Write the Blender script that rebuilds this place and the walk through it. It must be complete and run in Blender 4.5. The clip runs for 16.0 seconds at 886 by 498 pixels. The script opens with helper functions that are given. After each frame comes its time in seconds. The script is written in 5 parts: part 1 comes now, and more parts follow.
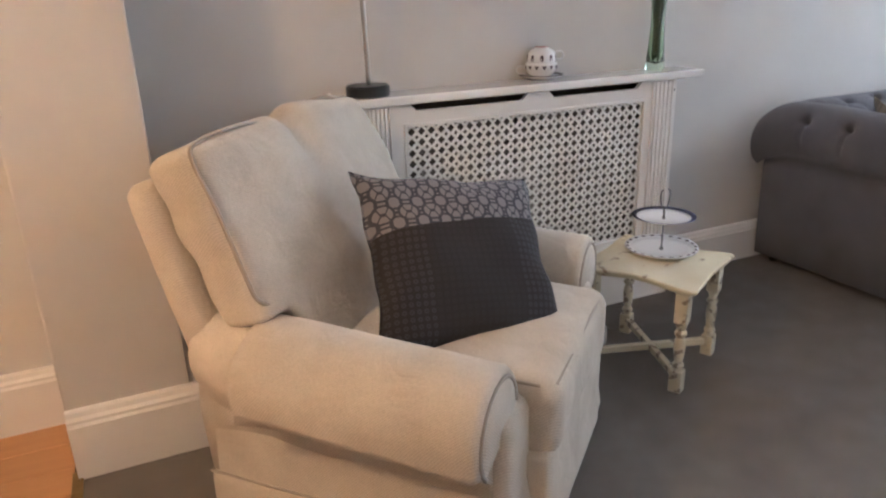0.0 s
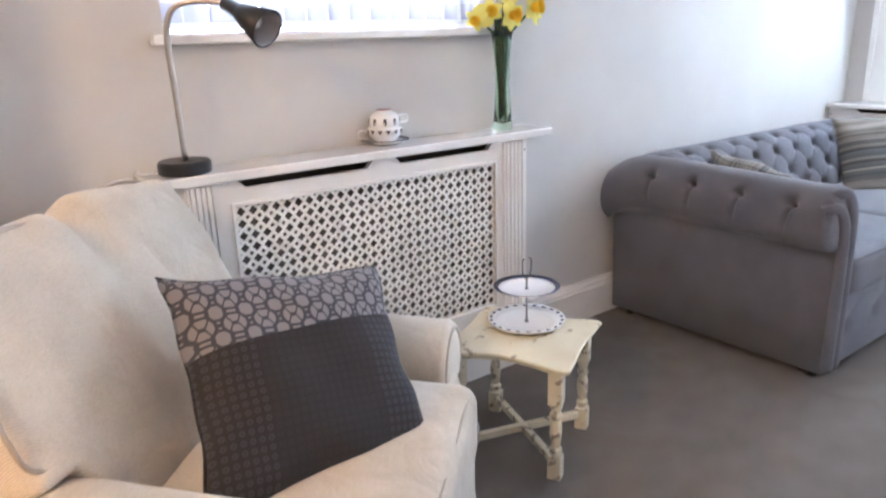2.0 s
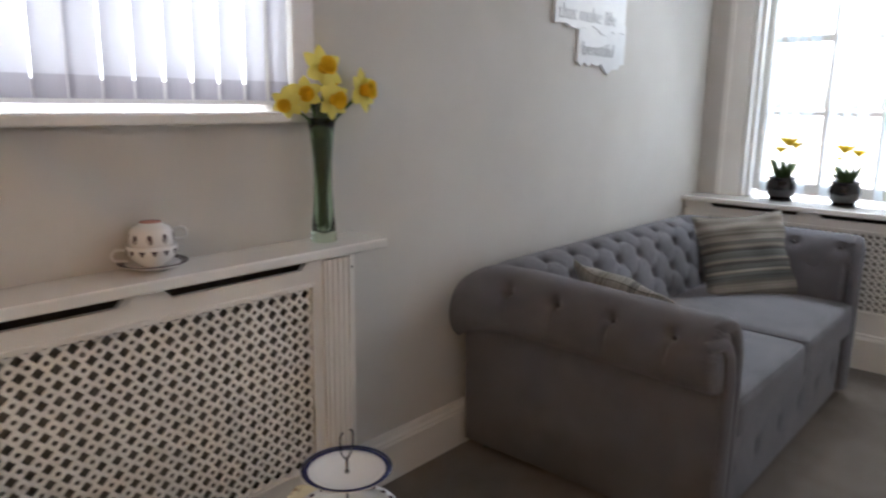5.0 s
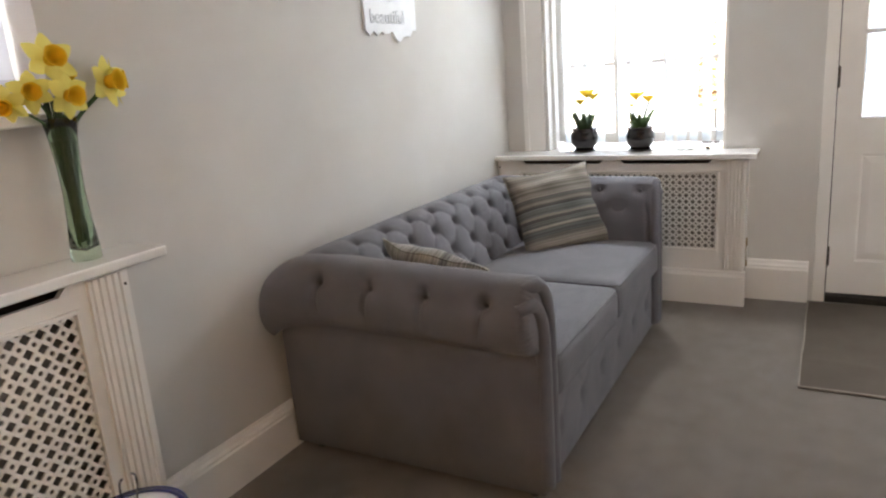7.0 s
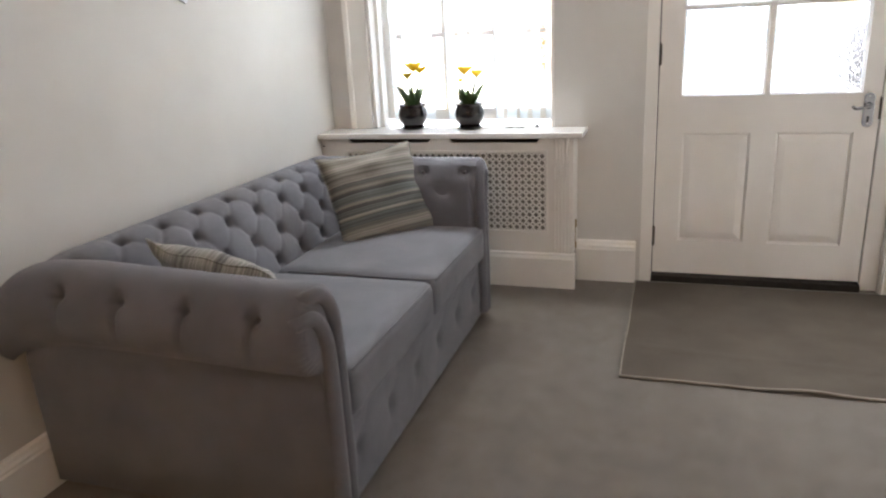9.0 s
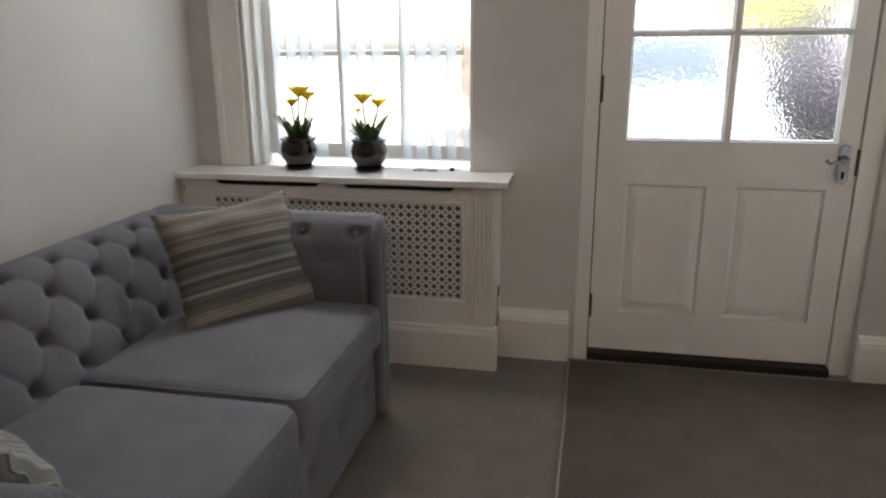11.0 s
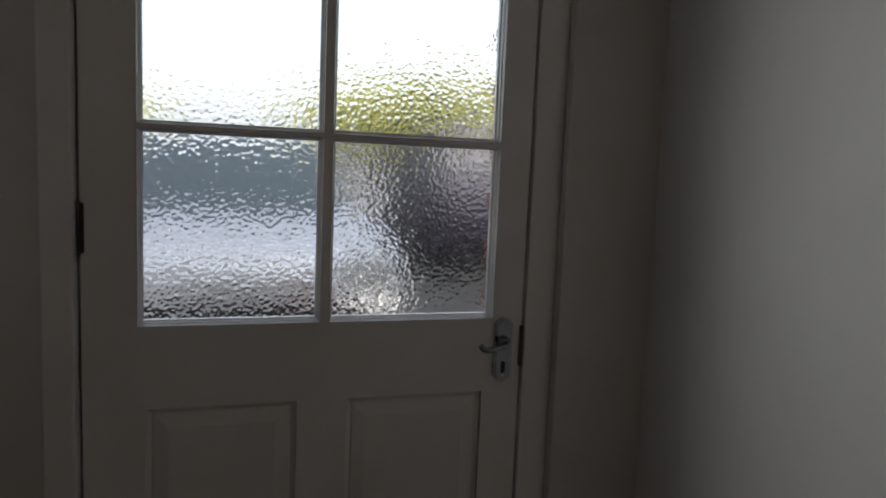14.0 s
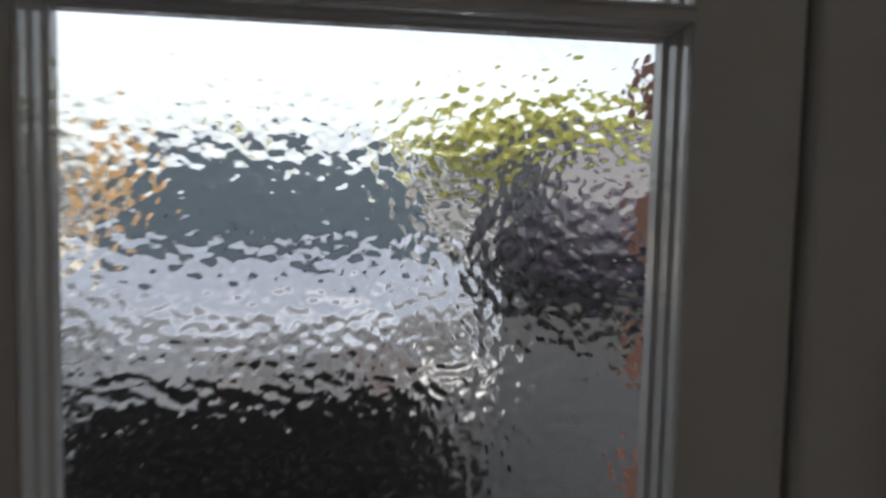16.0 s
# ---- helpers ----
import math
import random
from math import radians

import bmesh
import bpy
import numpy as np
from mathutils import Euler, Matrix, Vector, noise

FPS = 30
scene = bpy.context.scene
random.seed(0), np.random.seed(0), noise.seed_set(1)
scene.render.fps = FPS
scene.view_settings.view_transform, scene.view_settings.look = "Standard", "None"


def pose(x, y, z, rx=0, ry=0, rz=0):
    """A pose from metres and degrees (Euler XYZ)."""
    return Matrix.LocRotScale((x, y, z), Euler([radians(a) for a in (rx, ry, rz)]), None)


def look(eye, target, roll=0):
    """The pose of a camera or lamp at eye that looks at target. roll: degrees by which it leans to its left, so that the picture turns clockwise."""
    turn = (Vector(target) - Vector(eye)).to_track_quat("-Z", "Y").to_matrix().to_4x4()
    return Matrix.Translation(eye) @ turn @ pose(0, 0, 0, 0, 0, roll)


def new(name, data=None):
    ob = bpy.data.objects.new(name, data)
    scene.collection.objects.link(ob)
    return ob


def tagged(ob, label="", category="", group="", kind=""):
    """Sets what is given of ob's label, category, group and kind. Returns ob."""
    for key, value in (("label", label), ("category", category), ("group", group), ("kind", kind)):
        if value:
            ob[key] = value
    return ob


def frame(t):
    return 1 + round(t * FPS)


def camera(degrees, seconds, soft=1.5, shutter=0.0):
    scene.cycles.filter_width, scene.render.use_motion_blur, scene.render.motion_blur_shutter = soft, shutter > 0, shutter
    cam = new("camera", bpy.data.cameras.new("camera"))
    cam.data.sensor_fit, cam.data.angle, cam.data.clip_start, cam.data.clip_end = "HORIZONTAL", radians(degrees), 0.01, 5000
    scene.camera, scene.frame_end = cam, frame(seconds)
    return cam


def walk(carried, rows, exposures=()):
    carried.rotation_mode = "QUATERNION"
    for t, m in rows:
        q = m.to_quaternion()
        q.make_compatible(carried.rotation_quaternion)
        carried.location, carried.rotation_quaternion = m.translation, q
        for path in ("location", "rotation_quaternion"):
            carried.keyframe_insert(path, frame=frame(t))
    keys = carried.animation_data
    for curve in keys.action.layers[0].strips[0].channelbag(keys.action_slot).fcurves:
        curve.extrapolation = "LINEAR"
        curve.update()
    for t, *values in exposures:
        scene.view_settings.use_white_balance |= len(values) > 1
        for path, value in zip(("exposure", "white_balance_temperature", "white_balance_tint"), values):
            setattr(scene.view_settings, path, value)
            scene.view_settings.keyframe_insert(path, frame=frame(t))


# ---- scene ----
cam = camera(64.3, 16.0, soft=2.1, shutter=0.35)
PATH = [
    (0, (0.12, 0.442, 1.221), (0.892, 2.158, 0.541), -1.8),
    (0.5, (0.133, 0.45, 1.207), (0.921, 2.108, 0.413), -2.3),
    (1, (0.155, 0.482, 1.193), (1.015, 2.05, 0.298), -2.3),
    (1.5, (0.224, 0.589, 1.233), (1.305, 2.108, 0.51), -1.6),
    (2, (0.276, 0.679, 1.249), (1.42, 2.217, 0.679), -1.9),
    (2.5, (0.354, 0.768, 1.286), (1.502, 2.352, 0.868), 1.5),
    (3, (0.495, 0.795, 1.291), (1.42, 2.527, 0.911), 1.2),
    (3.5, (0.564, 0.848, 1.291), (1.548, 2.535, 0.86), 0.5),
    (4, (0.629, 0.932, 1.293), (1.706, 2.555, 0.84), 1.4),
    (4.5, (0.709, 1.036, 1.289), (1.925, 2.577, 0.908), 1.5),
    (5, (0.77, 1.061, 1.324), (2.232, 2.361, 0.913), 0.8),
    (7.5, (1.047, 0.982, 1.315), (2.775, 1.86, 0.821), -2.3),
    (8, (1.145, 0.935, 1.316), (2.926, 1.689, 0.806), 0.8),
    (8.5, (1.217, 0.916, 1.299), (3.008, 1.586, 0.713), -2.1),
    (11, (2.082, 1.034, 1.307), (3.965, 1.425, 0.756), -0.4),
    (11.5, (2.272, 1.059, 1.294), (4.168, 1.301, 0.705), 0.0),
    (12, (2.493, 1.063, 1.257), (4.428, 0.902, 0.781), -0.3),
    (12.5, (2.68, 0.968, 1.25), (4.623, 0.615, 0.932), 0.4),
    (13, (2.947, 0.931, 1.266), (4.893, 0.523, 1.056), 1.5),
    (13.5, (3.192, 0.876, 1.293), (5.061, 0.257, 0.966), 4.9),
    (14, (3.463, 0.732, 1.284), (5.357, 0.128, 1.068), 2.4),
    (14.5, (3.757, 0.659, 1.27), (5.659, 0.098, 1.013), 0.9),
    (15, (4.044, 0.514, 1.263), (5.924, -0.084, 0.936), 2.1),
    (15.5, (4.304, 0.37, 1.228), (6.266, 0.057, 1.008), 1.1),
    (16, (4.582, 0.321, 1.234), (6.558, 0.047, 1.098), 1.3),
]
EXPOSURES = [(0.0, 5.05, 5550, 10), (0.5, 5.3, 5500, 10), (1.0, 5.35, 5500, 10), (1.5, 5.55, 5350, 10), (2.0, 5.7, 5300, 10), (2.5, 5.3, 5450, 10), (3.0, 4.75, 5600, 10), (4.0, 4.65, 5650, 10), (5.0, 4.35, 6100, 10), (7.5, 4.9, 6500, 10), (8.5, 4.9, 6500, 10), (11.0, 3.87, 6700, 10), (11.5, 3.6, 6750, 10), (12.0, 3.85, 6750, 10), (12.5, 3.5, 6750, 10), (13.0, 2.5, 6500, 10), (13.5, 1.62, 6450, 10), (14.0, 1.5, 6450, 10), (14.5, 1.5, 6450, 10), (15.0, 1.3, 6500, 10), (16.0, 1.25, 6500, 10)]
walk(cam, [(t, look(e, g, r)) for t, e, g, r in PATH], EXPOSURES)

# ---- light ----
world = bpy.data.worlds.new("world")
scene.world = world
world.use_nodes = True
wn = world.node_tree.nodes
sky = wn.new("ShaderNodeTexSky")
sky.sky_type = "NISHITA"
sky.sun_disc = False
sky.sun_elevation, sky.sun_rotation = radians(39), radians(253)
sky.air_density, sky.dust_density, sky.ozone_density = 1.0, 4.0, 1.0
wn["Background"].inputs["Strength"].default_value = 0.13
haze = wn.new("ShaderNodeHueSaturation")
haze.inputs["Saturation"].default_value = 0.35
world.node_tree.links.new(sky.outputs[0], haze.inputs["Color"])
world.node_tree.links.new(haze.outputs[0], wn["Background"].inputs["Color"])

sun = new("sun", bpy.data.lights.new("sun", "SUN"))
sun.data.energy, sun.data.angle, sun.data.color = 2.7, radians(12), (1.0, 0.96, 0.9)
sun.matrix_world = look((-10, -3, 8.5), (0, 0, 0))


def area_lamp(name, eye, target, w, h, watts, color):
    ob = new(name, bpy.data.lights.new(name, "AREA"))
    ob.data.shape, ob.data.size, ob.data.size_y = "RECTANGLE", w, h
    ob.data.energy, ob.data.color = watts, color
    ob.matrix_world = look(eye, target)
    return ob


# skylight in the two window openings
area_lamp("window_skylight", (1.49, 3.02, 1.75), (1.49, 2.0, 1.70), 1.15, 0.85, 0.8, (0.93, 0.97, 1.0))
area_lamp("bay_skylight", (5.055, 2.0, 1.975), (3.9, 0.97, 1.25), 0.58, 0.20, 1.15, (0.97, 0.98, 1.0))
area_lamp("bay_side_skylight", (5.055, 2.04, 1.98), (4.0, -0.29, 1.15), 0.12, 0.28, 0.78, (0.97, 0.98, 1.0)).data.spread = radians(75)

# ---- materials ----
def node_mat(name):
    m = bpy.data.materials.new(name)
    m.use_nodes = True
    nt = m.node_tree
    return m, nt, nt.nodes["Principled BSDF"]


def surf(name, c1, c2, scale=8.0, rough=0.6, fine=300.0, bump=0.05, metal=0.0, spread=0.5, coat=0.0, sheen=0.0, dirt=None, stretch=(1, 1, 1)):
    """Two-scale surface: broad tone drift between c1 and c2, fine grain in relief."""
    m, nt, b = node_mat(name)
    n, l = nt.nodes, nt.links
    tc = n.new("ShaderNodeTexCoord")
    mp = n.new("ShaderNodeMapping")
    mp.inputs["Scale"].default_value = stretch
    l.new(tc.outputs["Object"], mp.inputs[0])
    big = n.new("ShaderNodeTexNoise")
    big.inputs["Scale"].default_value, big.inputs["Detail"].default_value = scale, 5
    l.new(mp.outputs[0], big.inputs["Vector"])
    ramp = n.new("ShaderNodeMapRange")
    ramp.inputs[1].default_value, ramp.inputs[2].default_value = 0.5 - spread / 2, 0.5 + spread / 2
    l.new(big.outputs[0], ramp.inputs[0])
    mix = n.new("ShaderNodeMix")
    mix.data_type = "RGBA"
    mix.inputs[6].default_value, mix.inputs[7].default_value = (*c1, 1), (*c2, 1)
    l.new(ramp.outputs[0], mix.inputs[0])
    col = mix.outputs[2]
    small = n.new("ShaderNodeTexNoise")
    small.inputs["Scale"].default_value, small.inputs["Detail"].default_value = fine, 3
    l.new(mp.outputs[0], small.inputs["Vector"])
    if dirt:
        spots = n.new("ShaderNodeTexNoise")
        spots.inputs["Scale"].default_value, spots.inputs["Detail"].default_value = dirt[1], 8
        l.new(mp.outputs[0], spots.inputs["Vector"])
        mask = n.new("ShaderNodeMapRange")
        mask.inputs[1].default_value, mask.inputs[2].default_value = dirt[2], dirt[2] + 0.06
        l.new(spots.outputs[0], mask.inputs[0])
        mix2 = n.new("ShaderNodeMix")
        mix2.data_type = "RGBA"
        l.new(mask.outputs[0], mix2.inputs[0])
        l.new(col, mix2.inputs[6])
        mix2.inputs[7].default_value = (*dirt[0], 1)
        col = mix2.outputs[2]
    l.new(col, b.inputs["Base Color"])
    bp = n.new("ShaderNodeBump")
    bp.inputs["Strength"].default_value, bp.inputs["Distance"].default_value = min(1, bump * 10), bump * 0.02
    l.new(small.outputs[0], bp.inputs["Height"])
    l.new(bp.outputs[0], b.inputs["Normal"])
    b.inputs["Roughness"].default_value, b.inputs["Metallic"].default_value = rough, metal
    b.inputs["Coat Weight"].default_value, b.inputs["Sheen Weight"].default_value = coat, sheen
    return m


def weave(name, c1, c2, pitch=0.004, rough=0.9, sheen=0.2, depth=0.0012, melange=0.5, crease=0.5):
    """Woven cloth: two crossed sets of threads in relief, with a melange of two tones."""
    m, nt, b = node_mat(name)
    n, l = nt.nodes, nt.links
    tc = n.new("ShaderNodeTexCoord")
    waves = []
    for axis in "XYZ":
        w = n.new("ShaderNodeTexWave")
        w.bands_direction = axis
        w.inputs["Scale"].default_value = 0.314 / pitch
        w.inputs["Distortion"].default_value, w.inputs["Detail"].default_value = 1.2, 1
        l.new(tc.outputs["Object"], w.inputs["Vector"])
        waves.append(w.outputs["Fac"])
    add = n.new("ShaderNodeMath")
    add.operation = "ADD"
    l.new(waves[0], add.inputs[0])
    l.new(waves[1], add.inputs[1])
    add2 = n.new("ShaderNodeMath")
    add2.operation = "ADD"
    l.new(add.outputs[0], add2.inputs[0])
    l.new(waves[2], add2.inputs[1])
    third = n.new("ShaderNodeMath")
    third.operation = "MULTIPLY"
    third.inputs[1].default_value = 0.33
    l.new(add2.outputs[0], third.inputs[0])
    big = n.new("ShaderNodeTexNoise")
    big.inputs["Scale"].default_value, big.inputs["Detail"].default_value = 5, 6
    l.new(tc.outputs["Object"], big.inputs["Vector"])
    fac = n.new("ShaderNodeMath")
    fac.operation = "MULTIPLY_ADD"
    fac.inputs[1].default_value = melange
    l.new(third.outputs[0], fac.inputs[0])
    l.new(big.outputs[0], fac.inputs[2])
    rng = n.new("ShaderNodeMapRange")
    rng.inputs[1].default_value, rng.inputs[2].default_value = 0.35, 0.65 + melange
    l.new(fac.outputs[0], rng.inputs[0])
    mix = n.new("ShaderNodeMix")
    mix.data_type = "RGBA"
    mix.inputs[6].default_value, mix.inputs[7].default_value = (*c1, 1), (*c2, 1)
    l.new(rng.outputs[0], mix.inputs[0])
    l.new(mix.outputs[2], b.inputs["Base Color"])
    bp = n.new("ShaderNodeBump")
    bp.inputs["Strength"].default_value, bp.inputs["Distance"].default_value = 0.6, depth
    l.new(third.outputs[0], bp.inputs["Height"])
    creases = n.new("ShaderNodeTexNoise")
    creases.inputs["Scale"].default_value, creases.inputs["Detail"].default_value, creases.inputs["Distortion"].default_value = 7, 2, 0.6
    l.new(tc.outputs["Object"], creases.inputs["Vector"])
    bp2 = n.new("ShaderNodeBump")
    bp2.inputs["Strength"].default_value, bp2.inputs["Distance"].default_value = crease, 0.02
    l.new(creases.outputs[0], bp2.inputs["Height"])
    l.new(bp.outputs[0], bp2.inputs["Normal"])
    l.new(bp2.outputs[0], b.inputs["Normal"])
    b.inputs["Roughness"].default_value, b.inputs["Sheen Weight"].default_value = rough, sheen
    return m


def stripes(name, stops, scale, axis="Y", rough=0.9):
    """Cloth striped along one axis; stops: (place 0..1, colour)."""
    m, nt, b = node_mat(name)
    n, l = nt.nodes, nt.links
    tc = n.new("ShaderNodeTexCoord")
    sep = n.new("ShaderNodeSeparateXYZ")
    l.new(tc.outputs["Object"], sep.inputs[0])
    wob = n.new("ShaderNodeTexNoise")
    wob.inputs["Scale"].default_value = 9
    l.new(tc.outputs["Object"], wob.inputs["Vector"])
    mad = n.new("ShaderNodeMath")
    mad.operation = "MULTIPLY_ADD"
    mad.inputs[1].default_value, mad.inputs[2].default_value = scale, 0.5
    l.new(sep.outputs[axis], mad.inputs[0])
    mad2 = n.new("ShaderNodeMath")
    mad2.operation = "MULTIPLY_ADD"
    mad2.inputs[1].default_value = 0.012
    l.new(wob.outputs[0], mad2.inputs[0])
    l.new(mad.outputs[0], mad2.inputs[2])
    cr = n.new("ShaderNodeValToRGB")
    cr.color_ramp.interpolation = "CONSTANT"
    e = cr.color_ramp.elements
    while len(e) > 1:
        e.remove(e[-1])
    e[0].position, e[0].color = stops[0][0], (*stops[0][1], 1)
    for p, c in stops[1:]:
        e.new(p).color = (*c, 1)
    l.new(mad2.outputs[0], cr.inputs[0])
    grain = n.new("ShaderNodeTexNoise")
    grain.inputs["Scale"].default_value = 260
    l.new(tc.outputs["Object"], grain.inputs["Vector"])
    mul = n.new("ShaderNodeMix")
    mul.data_type, mul.blend_type = "RGBA", "MULTIPLY"
    mul.inputs[0].default_value = 0.45
    lines = n.new("ShaderNodeTexNoise")
    lines.noise_dimensions = "1D"
    lines.inputs["Scale"].default_value, lines.inputs["Detail"].default_value = 46, 4
    l.new(mad2.outputs[0], lines.inputs["W"])
    tone = n.new("ShaderNodeMapRange")
    tone.inputs[1].default_value, tone.inputs[2].default_value, tone.inputs[3].default_value, tone.inputs[4].default_value = 0.36, 0.64, 0.45, 0.92
    l.new(lines.outputs[0], tone.inputs[0])
    mul0 = n.new("ShaderNodeMix")
    mul0.data_type, mul0.blend_type = "RGBA", "MULTIPLY"
    mul0.inputs[0].default_value = 0.85
    l.new(cr.outputs[0], mul0.inputs[6])
    l.new(tone.outputs[0], mul0.inputs[7])
    l.new(mul0.outputs[2], mul.inputs[6])
    l.new(grain.outputs[0], mul.inputs[7])
    l.new(mul.outputs[2], b.inputs["Base Color"])
    bp = n.new("ShaderNodeBump")
    bp.inputs["Strength"].default_value, bp.inputs["Distance"].default_value = 0.6, 0.0015
    l.new(grain.outputs[0], bp.inputs["Height"])
    l.new(bp.outputs[0], b.inputs["Normal"])
    b.inputs["Roughness"].default_value = rough
    return m


def clear_glass(name, color=(1, 1, 1), rough=0.0, relief=0.0, size=60.0):
    m, nt, b = node_mat(name)
    b.inputs["Base Color"].default_value = (*color, 1)
    b.inputs["Transmission Weight"].default_value, b.inputs["Roughness"].default_value, b.inputs["IOR"].default_value = 1.0, rough, 1.45
    if relief:
        n, l = nt.nodes, nt.links
        tc = n.new("ShaderNodeTexCoord")
        v = n.new("ShaderNodeTexVoronoi")
        v.feature = "SMOOTH_F1"
        v.inputs["Scale"].default_value, v.inputs["Smoothness"].default_value = size, 0.6
        wob = n.new("ShaderNodeTexNoise")
        wob.inputs["Scale"].default_value, wob.inputs["Detail"].default_value = size * 0.6, 2
        l.new(tc.outputs["Object"], wob.inputs["Vector"])
        l.new(tc.outputs["Object"], v.inputs["Vector"])
        add = n.new("ShaderNodeMath")
        add.operation = "ADD"
        l.new(v.outputs["Distance"], add.inputs[0])
        l.new(wob.outputs[0], add.inputs[1])
        bp = n.new("ShaderNodeBump")
        bp.inputs["Strength"].default_value, bp.inputs["Distance"].default_value = 1.0, relief
        l.new(add.outputs[0], bp.inputs["Height"])
        l.new(bp.outputs[0], b.inputs["Normal"])
    return m


def ribbed(name, c1, c2, pitch=0.0042, depth=0.0007):
    """Thick ribbed upholstery cloth: slanting cords broken by a slub, with soft creases."""
    m, nt, b = node_mat(name)
    n, l = nt.nodes, nt.links
    tc = n.new("ShaderNodeTexCoord")
    cord = n.new("ShaderNodeTexWave")
    cord.bands_direction = "DIAGONAL"
    cord.inputs["Scale"].default_value, cord.inputs["Distortion"].default_value = 0.36 / pitch, 1.4
    cord.inputs["Detail"].default_value, cord.inputs["Detail Scale"].default_value = 2, 4.0
    slub = n.new("ShaderNodeTexNoise")
    slub.inputs["Scale"].default_value, slub.inputs["Detail"].default_value = 210, 4
    drift = n.new("ShaderNodeTexNoise")
    drift.inputs["Scale"].default_value, drift.inputs["Detail"].default_value = 6, 5
    crease = n.new("ShaderNodeTexNoise")
    crease.inputs["Scale"].default_value, crease.inputs["Detail"].default_value, crease.inputs["Distortion"].default_value = 9, 3, 0.9
    for k in (cord, slub, drift, crease):
        l.new(tc.outputs["Object"], k.inputs["Vector"])
    def mth(op, a, c, d=0.0):
        k = n.new("ShaderNodeMath")
        k.operation = op
        for i, v in enumerate((a, c, d)):
            if isinstance(v, (int, float)):
                k.inputs[i].default_value = v
            else:
                l.new(v, k.inputs[i])
        return k.outputs[0]
    yarn = mth("MULTIPLY_ADD", cord.outputs["Fac"], 0.45, mth("MULTIPLY", slub.outputs[0], 0.9))
    tone = mth("MULTIPLY_ADD", yarn, 0.5, mth("MULTIPLY", drift.outputs[0], 0.7))
    rng = n.new("ShaderNodeMapRange")
    rng.inputs[1].default_value, rng.inputs[2].default_value = 0.42, 0.98
    l.new(tone, rng.inputs[0])
    mix = n.new("ShaderNodeMix")
    mix.data_type = "RGBA"
    mix.inputs[6].default_value, mix.inputs[7].default_value = (*c1, 1), (*c2, 1)
    l.new(rng.outputs[0], mix.inputs[0])
    l.new(mix.outputs[2], b.inputs["Base Color"])
    bp = n.new("ShaderNodeBump")
    bp.inputs["Strength"].default_value, bp.inputs["Distance"].default_value = 0.7, depth
    l.new(yarn, bp.inputs["Height"])
    bp2 = n.new("ShaderNodeBump")
    bp2.inputs["Strength"].default_value, bp2.inputs["Distance"].default_value = 0.45, 0.016
    l.new(crease.outputs[0], bp2.inputs["Height"])
    l.new(bp.outputs[0], bp2.inputs["Normal"])
    l.new(bp2.outputs[0], b.inputs["Normal"])
    b.inputs["Roughness"].default_value, b.inputs["Sheen Weight"].default_value = 0.9, 0.15
    return m


def voile(name, color, see):
    """Thin cloth: part open weave, part glowing through."""
    m = translucent(name, color, 0.85)
    n, l = m.node_tree.nodes, m.node_tree.links
    cloth = n["Material Output"].inputs[0].links[0].from_socket
    gap = n.new("ShaderNodeBsdfTransparent")
    mx = n.new("ShaderNodeMixShader")
    mx.inputs[0].default_value = see
    l.new(cloth, mx.inputs[1])
    l.new(gap.outputs[0], mx.inputs[2])
    l.new(mx.outputs[0], n["Material Output"].inputs[0])
    return m


def translucent(name, color, mixing=0.5):
    m, nt, b = node_mat(name)
    n, l = nt.nodes, nt.links
    t = n.new("ShaderNodeBsdfTranslucent")
    t.inputs[0].default_value = (*color, 1)
    b.inputs["Base Color"].default_value, b.inputs["Roughness"].default_value = (*color, 1), 0.9
    mx = n.new("ShaderNodeMixShader")
    mx.inputs[0].default_value = mixing
    l.new(b.outputs[0], mx.inputs[1])
    l.new(t.outputs[0], mx.inputs[2])
    l.new(mx.outputs[0], n["Material Output"].inputs[0])
    return m


WALL = surf("wall_paint", (0.60, 0.58, 0.55), (0.665, 0.645, 0.615), 2.5, 0.75, 160, 0.03)
CEIL = surf("ceiling_paint", (0.8, 0.8, 0.79), (0.84, 0.84, 0.83), 2, 0.85, 120, 0.03)
WHITE = surf("white_satin_paint", (0.78, 0.76, 0.725), (0.85, 0.83, 0.80), 4, 0.35, 90, 0.012)
GLOSS = surf("white_gloss_paint", (0.80, 0.79, 0.765), (0.85, 0.84, 0.82), 5, 0.07, 60, 0.006, coat=0.5)
CARPET = surf("carpet_pile", (0.136, 0.111, 0.090), (0.214, 0.178, 0.147), 9.0, 0.97, 340, 0.45, sheen=0.3, spread=0.5)
MAT = surf("mat_cloth", (0.094, 0.076, 0.059), (0.134, 0.109, 0.086), 5, 0.95, 500, 0.3)
WOOD = surf("oak_boards", (0.42, 0.21, 0.085), (0.55, 0.30, 0.13), 5, 0.35, 60, 0.03, stretch=(0.4, 6, 6))
DARKWOOD = surf("threshold_wood", (0.008, 0.006, 0.005), (0.018, 0.013, 0.010), 12, 0.8, 90, 0.05)
GREY = surf("grey_linen", (0.114, 0.115, 0.138), (0.172, 0.173, 0.200), 7, 0.85, 620, 0.10, sheen=0.2, spread=0.6)
GREYBTN = weave("grey_linen_button", (0.07, 0.07, 0.08), (0.13, 0.13, 0.145), 0.003, 0.9, 0.1)
CREAM = ribbed("cream_ribbed_cloth", (0.47, 0.41, 0.325), (0.72, 0.645, 0.54))
CREAMPIPE = weave("cream_piping", (0.36, 0.305, 0.245), (0.48, 0.415, 0.34), 0.003, 0.9, 0.1)
